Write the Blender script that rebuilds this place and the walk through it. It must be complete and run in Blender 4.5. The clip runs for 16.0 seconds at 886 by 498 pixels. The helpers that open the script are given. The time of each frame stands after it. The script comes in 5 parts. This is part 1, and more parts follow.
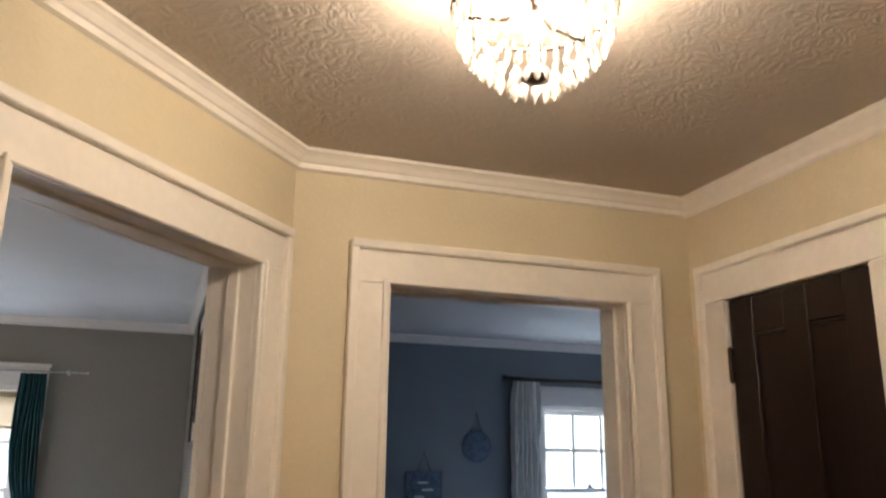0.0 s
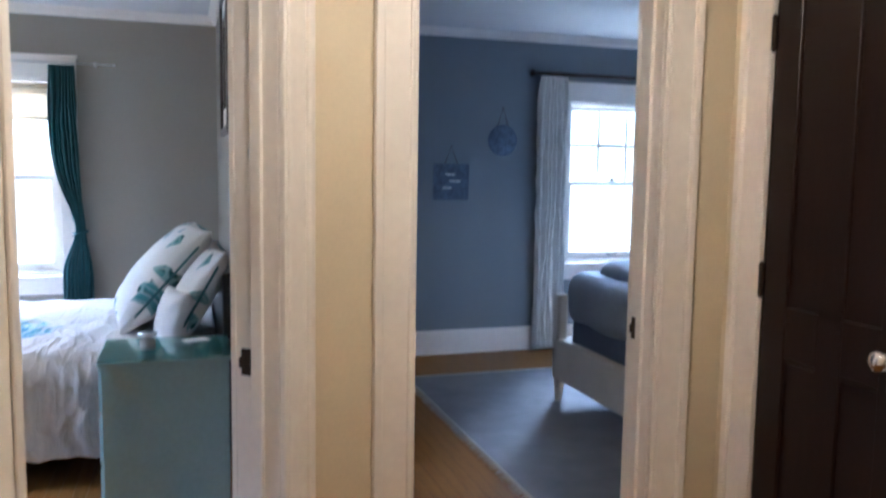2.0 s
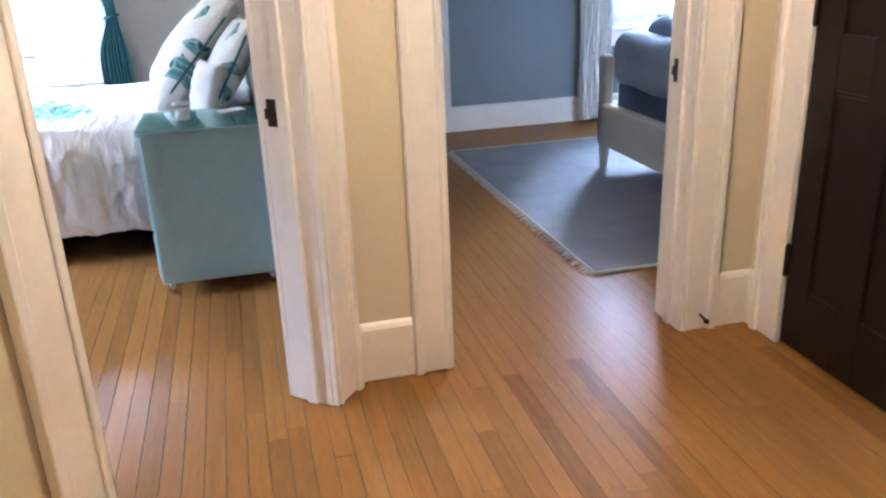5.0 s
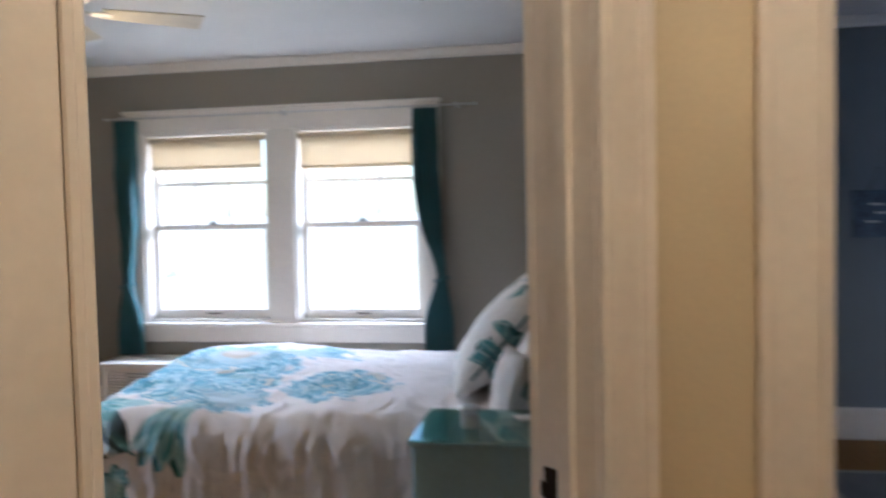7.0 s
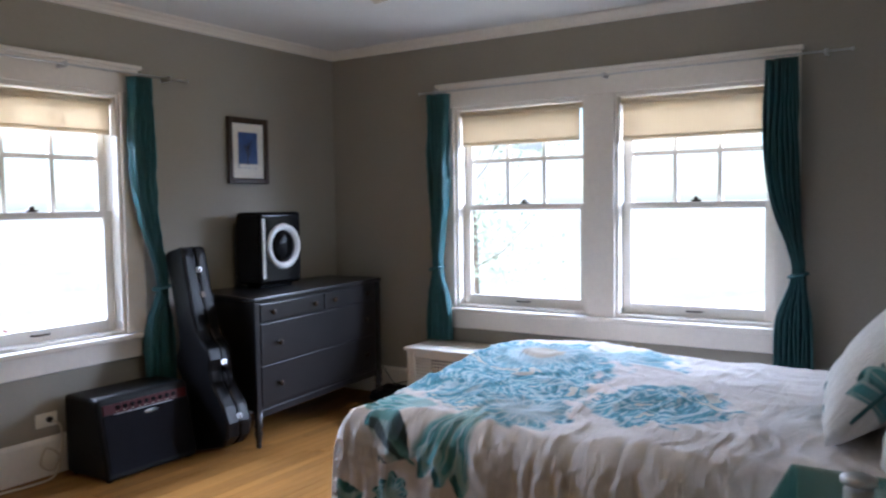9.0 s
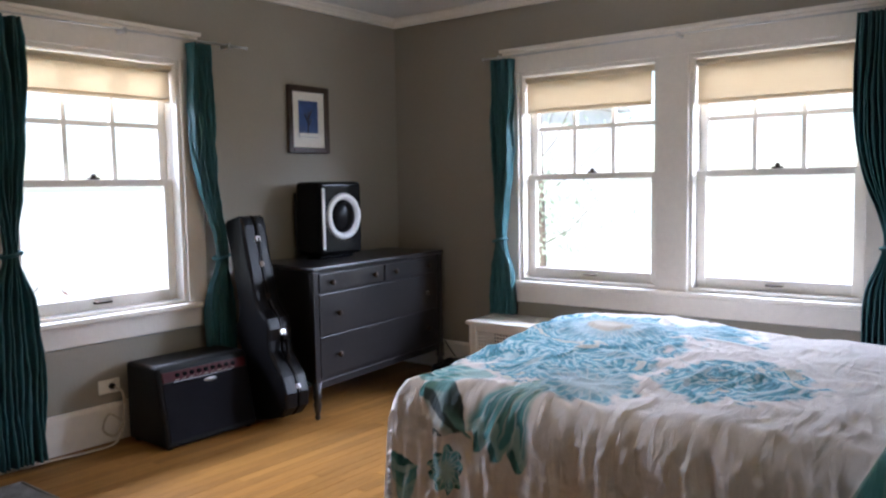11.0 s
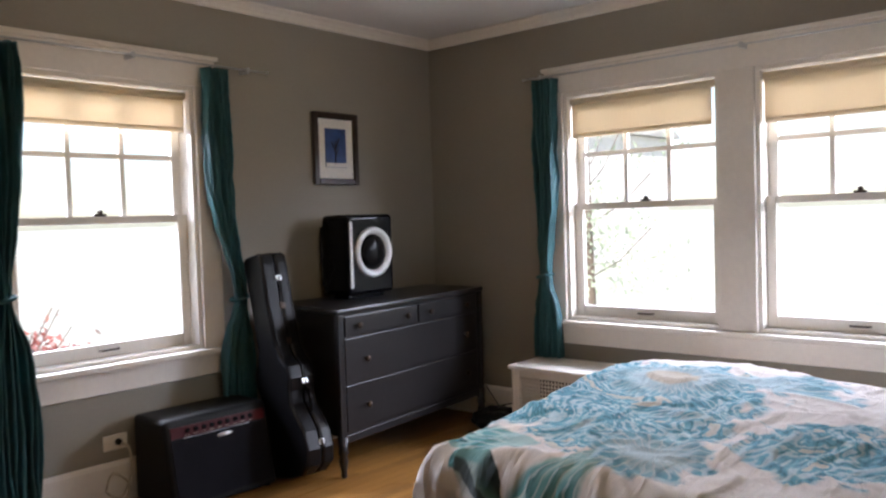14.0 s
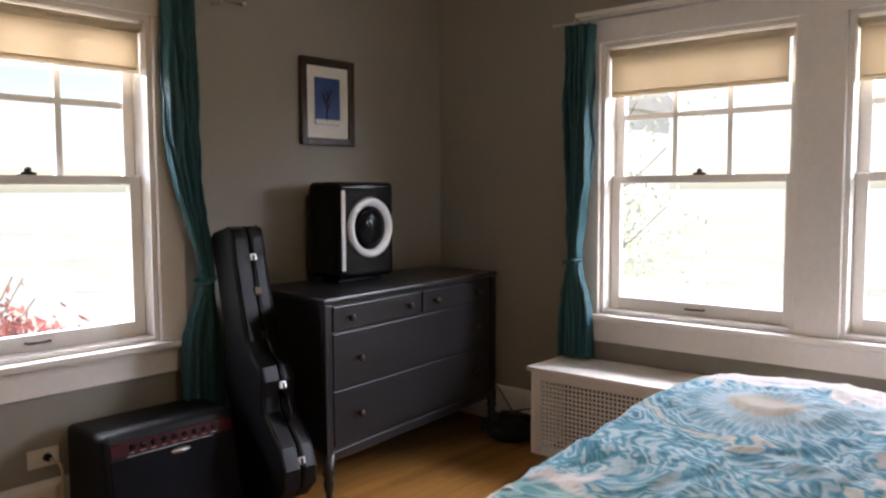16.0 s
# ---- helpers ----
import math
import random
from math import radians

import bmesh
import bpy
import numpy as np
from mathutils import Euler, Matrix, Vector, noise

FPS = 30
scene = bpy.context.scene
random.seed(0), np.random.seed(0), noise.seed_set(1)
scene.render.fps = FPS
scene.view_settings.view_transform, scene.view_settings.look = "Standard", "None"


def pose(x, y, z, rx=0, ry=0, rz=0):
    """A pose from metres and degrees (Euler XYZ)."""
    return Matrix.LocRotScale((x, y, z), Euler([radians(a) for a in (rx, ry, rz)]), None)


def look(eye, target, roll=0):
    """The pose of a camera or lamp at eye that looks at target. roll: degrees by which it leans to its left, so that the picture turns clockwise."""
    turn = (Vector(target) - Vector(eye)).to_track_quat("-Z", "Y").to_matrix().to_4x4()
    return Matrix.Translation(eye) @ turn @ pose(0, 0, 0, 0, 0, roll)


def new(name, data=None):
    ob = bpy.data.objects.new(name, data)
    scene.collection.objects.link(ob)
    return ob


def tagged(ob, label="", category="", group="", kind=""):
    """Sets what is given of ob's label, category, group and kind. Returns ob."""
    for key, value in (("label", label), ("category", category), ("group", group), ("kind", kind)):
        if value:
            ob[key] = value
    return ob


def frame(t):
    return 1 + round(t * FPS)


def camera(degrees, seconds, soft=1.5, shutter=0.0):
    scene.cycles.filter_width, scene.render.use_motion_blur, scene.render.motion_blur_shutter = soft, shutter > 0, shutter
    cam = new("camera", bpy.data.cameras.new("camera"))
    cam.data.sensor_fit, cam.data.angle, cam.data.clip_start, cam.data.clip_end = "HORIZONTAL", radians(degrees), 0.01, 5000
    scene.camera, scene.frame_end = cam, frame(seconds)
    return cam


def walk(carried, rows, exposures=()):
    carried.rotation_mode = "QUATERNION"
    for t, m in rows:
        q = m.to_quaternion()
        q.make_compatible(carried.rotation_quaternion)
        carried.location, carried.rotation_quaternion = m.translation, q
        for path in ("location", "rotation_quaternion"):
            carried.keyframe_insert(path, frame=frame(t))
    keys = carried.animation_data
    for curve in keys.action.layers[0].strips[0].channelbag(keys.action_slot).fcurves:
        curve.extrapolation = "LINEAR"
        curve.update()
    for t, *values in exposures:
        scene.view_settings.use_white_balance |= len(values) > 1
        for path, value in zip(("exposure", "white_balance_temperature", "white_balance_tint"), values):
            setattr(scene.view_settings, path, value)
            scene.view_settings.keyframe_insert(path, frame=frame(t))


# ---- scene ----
cam = camera(57.8, 16.0, 2.3, 0.6)
PATH = [
    (0, (0.541, 0.703, 1.555), (1.177, 2.532, 2.058), 0.7),
    (0.5, (0.545, 0.712, 1.548), (1.192, 2.563, 1.943), 0.1),
    (1, (0.547, 0.733, 1.513), (1.198, 2.613, 1.722), 0.5),
    (1.5, (0.557, 0.752, 1.458), (1.188, 2.65, 1.429), 1.2),
    (2, (0.53, 0.734, 1.424), (1.137, 2.629, 1.223), 0.9),
    (2.5, (0.528, 0.729, 1.367), (1.081, 2.612, 0.983), -0.3),
    (3, (0.546, 0.717, 1.302), (1.055, 2.557, 0.705), -2.9),
    (5.5, (0.618, 0.765, 1.282), (1.023, 2.595, 0.586), -1.7),
    (6, (0.653, 0.925, 1.317), (0.924, 2.852, 0.856), -1.3),
    (6.5, (0.705, 1.201, 1.393), (0.676, 3.185, 1.142), -2.0),
    (7, (0.738, 1.511, 1.391), (0.399, 3.48, 1.297), -1.3),
    (7.5, (0.77, 1.69, 1.396), (0.001, 3.535, 1.328), -0.5),
    (8, (0.711, 1.918, 1.37), (-0.195, 3.7, 1.293), 1.9),
    (8.5, (0.601, 2.133, 1.366), (-0.390, 3.868, 1.278), 0.0),
    (9, (0.549, 2.197, 1.346), (-0.538, 3.873, 1.233), -0.9),
    (9.5, (0.489, 2.249, 1.323), (-0.665, 3.879, 1.224), -0.8),
    (12, (0.503, 2.349, 1.257), (-0.764, 3.885, 1.066), -0.9),
    (12.5, (0.48, 2.352, 1.25), (-0.825, 3.857, 1.073), -0.6),
    (13, (0.499, 2.417, 1.276), (-0.821, 3.91, 1.108), -0.6),
    (13.5, (0.411, 2.512, 1.244), (-0.916, 4.003, 1.125), -1.0),
    (14, (0.276, 2.705, 1.281), (-1.042, 4.208, 1.202), -1.8),
    (14.5, (0.169, 2.883, 1.287), (-1.138, 4.395, 1.205), -2.5),
    (15, (0.076, 3.061, 1.287), (-1.254, 4.552, 1.204), -1.3),
    (15.5, (-0.116, 3.13, 1.265), (-1.421, 4.638, 1.109), 0.6),
    (16, (-0.288, 3.217, 1.272), (-1.589, 4.729, 1.125), -0.3),
]
EXPOSURES = [(0.0, 1.55, 5500, 10), (0.5, 1.42, 5350, 10), (1.0, 1.8, 5050, 10), (1.5, 2.1, 4850, 10), (2.5, 2.42, 4750, 10), (3.2, 2.8, 4850, 10), (5.4, 3.15, 4950, 10), (6.0, 2.9, 5050, 10), (7.0, 1.42, 5500, 11), (7.6, 1.1, 5700, 11), (9.0, 1.1, 5500, 12), (12.0, 1.25, 6050, 14), (14.0, 1.0, 6400, 16), (16.0, 0.86, 6700, 17)]
walk(cam, [(t, look(eye, target, roll)) for t, eye, target, roll in PATH], EXPOSURES)

# ---- world ----
SUN_EL, SUN_AZ = radians(48), radians(150)
world = bpy.data.worlds.new("sky")
scene.world = world
world.use_nodes = True
wn = world.node_tree.nodes
sky = wn.new("ShaderNodeTexSky")
sky.sky_type, sky.sun_disc, sky.sun_elevation, sky.sun_rotation = "NISHITA", False, SUN_EL, SUN_AZ
world.node_tree.links.new(sky.outputs[0], wn["Background"].inputs[0])
wn["Background"].inputs[1].default_value = 0.15
sun = new("sun", bpy.data.lights.new("sun", "SUN"))
sun.data.energy, sun.data.angle, sun.data.color = 4.5, radians(0.5), (1.0, 0.95, 0.86)
sun.matrix_world = look((math.sin(SUN_AZ) * 30, math.cos(SUN_AZ) * 30, 33), (0, 0, 0))


def lamp(name, kind, m, watts, colour, size=0.05, size_y=0.0):
    ob = new(name, bpy.data.lights.new(name, kind))
    ob.data.energy, ob.data.color = watts, colour
    if kind == "AREA":
        ob.data.shape, ob.data.size, ob.data.size_y = "RECTANGLE", size, size_y or size
    else:
        ob.data.shadow_soft_size = size
    ob.matrix_world = m
    return ob


DAY = (0.80, 0.86, 1.0)
WARM = (1.0, 0.76, 0.50)
lamp("daylight_north", "AREA", look((-1.3, 9.6, 3.35), (-1.3, 6.7, 1.3)), 620, DAY, 6.0, 1.7)
lamp("daylight_west", "AREA", look((-6.2, 4.5, 3.0), (-3.3, 4.5, 1.3)), 740, DAY, 4.0, 1.7)
lamp("daylight_blue_room", "AREA", look((4.1, 9.4, 2.6), (3.9, 6.5, 1.3)), 760, DAY, 4.0, 1.7)
lamp("hall_bulb", "POINT", pose(1.12, 1.88, 2.34), 16, WARM, 0.07)
lamp("fan_bulb", "POINT", pose(-1.43, 4.58, 2.06), 5.0, (1.0, 0.75, 0.45), 0.08)


# ---- materials ----
def material(name, colour, rough=0.5, metal=0.0, vary=0.12, scale=3.0, grain=60.0, bump=0.1, spec=0.5, random_value=0.0, stretch=(1, 1, 1), coat=0.0):
    """Base colour broken up at two scales, with fine relief."""
    m = bpy.data.materials.new(name)
    m.use_nodes = True
    nt, nodes = m.node_tree, m.node_tree.nodes
    b = nodes["Principled BSDF"]
    b.inputs["Roughness"].default_value, b.inputs["Metallic"].default_value = rough, metal
    b.inputs["Specular IOR Level"].default_value = spec
    b.inputs["Coat Weight"].default_value = coat
    geo = nodes.new("ShaderNodeNewGeometry")
    mp = nodes.new("ShaderNodeMapping")
    mp.inputs["Scale"].default_value = stretch
    nt.links.new(geo.outputs["Position"], mp.inputs["Vector"])
    n1, n2 = nodes.new("ShaderNodeTexNoise"), nodes.new("ShaderNodeTexNoise")
    for n, sc, det in ((n1, scale, 4), (n2, grain, 3)):
        n.inputs["Scale"].default_value, n.inputs["Detail"].default_value = sc, det
        nt.links.new(mp.outputs[0], n.inputs["Vector"])
    add = nodes.new("ShaderNodeMath")
    add.operation = "ADD"
    nt.links.new(n1.outputs["Fac"], add.inputs[0])
    nt.links.new(n2.outputs["Fac"], add.inputs[1])
    last = add.outputs[0]
    if random_value:
        info = nodes.new("ShaderNodeObjectInfo")
        mul = nodes.new("ShaderNodeMath")
        mul.operation = "MULTIPLY_ADD"
        mul.inputs[1].default_value = random_value
        nt.links.new(info.outputs["Random"], mul.inputs[0])
        nt.links.new(last, mul.inputs[2])
        last = mul.outputs[0]
    rng = nodes.new("ShaderNodeMapRange")
    rng.inputs["From Min"].default_value, rng.inputs["From Max"].default_value = 0.6, 1.4 + random_value
    rng.inputs["To Min"].default_value, rng.inputs["To Max"].default_value = 1 - vary, 1 + vary
    nt.links.new(last, rng.inputs["Value"])
    mix = nodes.new("ShaderNodeVectorMath")
    mix.operation = "SCALE"
    mix.inputs[0].default_value = colour
    nt.links.new(rng.outputs[0], mix.inputs["Scale"])
    nt.links.new(mix.outputs[0], b.inputs["Base Color"])
    if bump:
        bp = nodes.new("ShaderNodeBump")
        bp.inputs["Strength"].default_value, bp.inputs["Distance"].default_value = bump, 0.01
        nt.links.new(n2.outputs["Fac"], bp.inputs["Height"])
        nt.links.new(bp.outputs[0], b.inputs["Normal"])
    return m


def glowing(name, colour, strength):
    m = material(name, colour, 0.4, bump=0, vary=0.02)
    b = m.node_tree.nodes["Principled BSDF"]
    b.inputs["Emission Color"].default_value, b.inputs["Emission Strength"].default_value = (*colour, 1), strength
    return m


def glassy(name, colour, rough=0.02, alpha=0.12):
    """Thin clear glass: mostly see-through with a gloss."""
    m = bpy.data.materials.new(name)
    m.use_nodes = True
    nt, nodes = m.node_tree, m.node_tree.nodes
    tr, gl, mx = nodes.new("ShaderNodeBsdfTransparent"), nodes.new("ShaderNodeBsdfGlossy"), nodes.new("ShaderNodeMixShader")
    tr.inputs[0].default_value = (*colour, 1)
    gl.inputs["Roughness"].default_value = rough
    mx.inputs[0].default_value = alpha
    nt.links.new(tr.outputs[0], mx.inputs[1])
    nt.links.new(gl.outputs[0], mx.inputs[2])
    nt.links.new(mx.outputs[0], nodes["Material Output"].inputs[0])
    return m


M_CREAM = material("cream_wall_paint", (0.66, 0.57, 0.40), 0.6, scale=2, grain=90, vary=0.05, bump=0.08)
M_TAUPE = material("taupe_wall_paint", (0.30, 0.272, 0.222), 0.65, scale=2, grain=90, vary=0.05, bump=0.08)
M_BLUE = material("slate_blue_wall_paint", (0.195, 0.220, 0.234), 0.6, scale=2, grain=90, vary=0.05, bump=0.08)
M_WHITE = material("white_gloss_trim_paint", (0.83, 0.775, 0.70), 0.35, scale=4, grain=40, vary=0.05, bump=0.06)
M_CEIL = material("white_flat_ceiling_paint", (0.74, 0.72, 0.69), 0.8, scale=3, grain=70, vary=0.04, bump=0.15)
M_OAK = material("varnished_oak_planks", (0.25, 0.120, 0.033), 0.30, spec=0.025, scale=5, grain=26, vary=0.36, bump=0.04, random_value=0.7, stretch=(9, 0.6, 1), coat=0.0)
M_GAP = material("dark_floor_joint", (0.05, 0.025, 0.012), 0.8)
M_DARKWOOD = material("dark_stained_door_wood", (0.014, 0.006, 0.004), 0.42, spec=0.3, scale=8, grain=60, vary=0.35, bump=0.05, stretch=(6, 6, 0.5))
M_DRESSER = material("dark_painted_dresser_wood", (0.014, 0.0125, 0.013), 0.32, spec=0.5, scale=4, grain=60, vary=0.3, bump=0.04)
M_IRON = material("aged_dark_bronze", (0.05, 0.035, 0.025), 0.4, 0.8, bump=0.05)
M_CHROME = material("chrome", (0.75, 0.75, 0.75), 0.12, 1.0, bump=0)
M_TEAL = material("teal_crinkled_curtain_cloth", (0.040, 0.140, 0.155), 0.45, scale=10, grain=70, vary=0.5, bump=0.8, stretch=(3, 3, 0.5))
M_LINEN = material("pale_grey_striped_curtain_cloth", (0.74, 0.72, 0.67), 0.85, scale=14, grain=90, vary=0.25, bump=0.2, stretch=(4, 4, 0.5))
M_SHADE = material("cream_roller_shade_cloth", (0.72, 0.62, 0.46), 0.8, scale=3, grain=200, vary=0.05, bump=0.1)
M_GLASS = glassy("window_glass", (0.97, 0.98, 0.98), 0.01, 0.05)
M_TABLEGLASS = glassy("green_tinted_glass", (0.75, 0.9, 0.86), 0.03, 0.3)
M_TEALPAINT = material("grey_teal_painted_wood", (0.33, 0.49, 0.525), 0.3, scale=5, grain=50, vary=0.08, bump=0.04)
M_BLACK = material("black_vinyl", (0.007, 0.007, 0.008), 0.45, spec=0.2, scale=8, grain=260, vary=0.25, bump=0.25)
M_CASE = material("black_case_leatherette", (0.006, 0.006, 0.007), 0.3, spec=0.16, scale=8, grain=220, vary=0.25, bump=0.1)
M_GLOSSBLACK = material("black_glossy_plastic", (0.006, 0.006, 0.007), 0.16, bump=0, spec=0.12)
M_GRILLE = material("dark_grey_speaker_cloth", (0.008, 0.008, 0.011), 0.85, spec=0.1, scale=10, grain=400, vary=0.25, bump=0.25)
M_PANEL = material("oxblood_control_panel", (0.055, 0.007, 0.009), 0.4, spec=0.15, bump=0.02)
M_SILVER = material("silver_metal", (0.62, 0.62, 0.62), 0.28, 0.9, bump=0.02)
M_WHITEPLASTIC = material("white_plastic", (0.78, 0.78, 0.78), 0.35, bump=0)
M_MAT = material("white_picture_mat", (0.78, 0.75, 0.68), 0.8, bump=0.02)
M_PRINT = material("deep_blue_sky_print", (0.035, 0.075, 0.22), 0.3, scale=6, grain=30, vary=0.35, bump=0)
M_FRAME = material("dark_walnut_frame", (0.028, 0.014, 0.009), 0.35, vary=0.3, bump=0.04)
M_PLAQUE = material("blue_painted_plaque", (0.085, 0.115, 0.16), 0.4, scale=22, grain=70, vary=0.7, bump=0.15)
M_RUGBLUE = material("slate_blue_woven_rug", (0.235, 0.24, 0.25), 0.95, scale=6, grain=220, vary=0.2, bump=0.5)
M_RUGGREY = material("faded_grey_patterned_rug", (0.20, 0.20, 0.20), 0.95, scale=9, grain=160, vary=0.5, bump=0.5)
M_RUGEDGE = material("pale_rug_binding", (0.50, 0.48, 0.44), 0.9, bump=0.3)
M_UPHOLSTERY = material("pale_grey_upholstery", (0.60, 0.565, 0.51), 0.85, scale=6, grain=200, vary=0.1, bump=0.2)
M_QUILT = material("slate_blue_quilt_cloth", (0.27, 0.32, 0.39), 0.9, scale=5, grain=120, vary=0.15, bump=0.25)
M_NAVY = material("navy_sheet_cloth", (0.08, 0.11, 0.17), 0.85, scale=5, grain=120, vary=0.15, bump=0.2)
M_SHEET = material("white_sheet_cloth", (0.72, 0.69, 0.66), 0.85, scale=5, grain=140, vary=0.06, bump=0.2)
M_BLADE = material("pale_maple_fan_blade", (0.50, 0.44, 0.33), 0.45, scale=4, grain=30, vary=0.1, bump=0.03)
M_BOWL = glowing("lit_frosted_glass_bowl", (1.0, 0.80, 0.52), 1.2)
M_BULB = glowing("lit_bulb_glass", (1.0, 0.72, 0.40), 9.0)
M_GRASS = material("sunlit_lawn", (0.46, 0.46, 0.40), 0.95, scale=0.6, grain=8, vary=0.3, bump=0.3)
M_LEAF = material("bright_leaf", (0.40, 0.45, 0.32), 0.6, vary=0.35, grain=9, bump=0)
M_BARK = material("bark", (0.16, 0.12, 0.09), 0.9, vary=0.3, bump=0.5)
M_RED = material("red_brown_leaf", (0.32, 0.09, 0.07), 0.7, vary=0.3, bump=0)
M_SIDING = material("pale_house_siding", (0.66, 0.64, 0.60), 0.7, vary=0.08, bump=0.1)
M_ROOF = material("grey_roof_shingle", (0.40, 0.39, 0.37), 0.9, vary=0.3, bump=0.3)
M_CORD = material("beige_cord", (0.55, 0.48, 0.38), 0.6, bump=0)

# the shade cloth lets daylight through
nt = M_SHADE.node_tree
tl, mxs = nt.nodes.new("ShaderNodeBsdfTranslucent"), nt.nodes.new("ShaderNodeMixShader")
tl.inputs[0].default_value, mxs.inputs[0].default_value = (0.88, 0.77, 0.60, 1), 0.30
nt.links.new(nt.nodes["Principled BSDF"].outputs[0], mxs.inputs[1])
nt.links.new(tl.outputs[0], mxs.inputs[2])
nt.links.new(mxs.outputs[0], nt.nodes["Material Output"].inputs[0])

# thin curtain cloth glows a little against the window
nt = M_TEAL.node_tree
tl, mxs = nt.nodes.new("ShaderNodeBsdfTranslucent"), nt.nodes.new("ShaderNodeMixShader")
tl.inputs[0].default_value, mxs.inputs[0].default_value = (0.05, 0.20, 0.20, 1), 0.25
nt.links.new(nt.nodes["Principled BSDF"].outputs[0], mxs.inputs[1])
nt.links.new(tl.outputs[0], mxs.inputs[2])
nt.links.new(mxs.outputs[0], nt.nodes["Material Output"].inputs[0])

# clear cut crystal, lit by the bulbs inside
M_CRYSTAL = bpy.data.materials.new("cut_crystal")
M_CRYSTAL.use_nodes = True
cb = M_CRYSTAL.node_tree.nodes["Principled BSDF"]
cb.inputs["Base Color"].default_value = (1.0, 0.97, 0.90, 1)
cb.inputs["Roughness"].default_value, cb.inputs["IOR"].default_value = 0.08, 1.5
cb.inputs["Transmission Weight"].default_value = 0.55

# stipple-brushed hall ceiling
M_STOMP = material("fan_brushed_ceiling_plaster", (0.52, 0.455, 0.38), 0.8, scale=3, grain=40, vary=0.05, bump=0)
nt = M_STOMP.node_tree
tex, geo, bp = nt.nodes.new("ShaderNodeTexNoise"), nt.nodes.new("ShaderNodeNewGeometry"), nt.nodes.new("ShaderNodeBump")
tex.inputs["Scale"].default_value, tex.inputs["Detail"].default_value, tex.inputs["Distortion"].default_value = 16, 3, 3.5
bp.inputs["Strength"].default_value, bp.inputs["Distance"].default_value = 0.24, 0.02
nt.links.new(geo.outputs["Position"], tex.inputs["Vector"])
nt.links.new(tex.outputs["Fac"], bp.inputs["Height"])
nt.links.new(bp.outputs[0], nt.nodes["Principled BSDF"].inputs["Normal"])


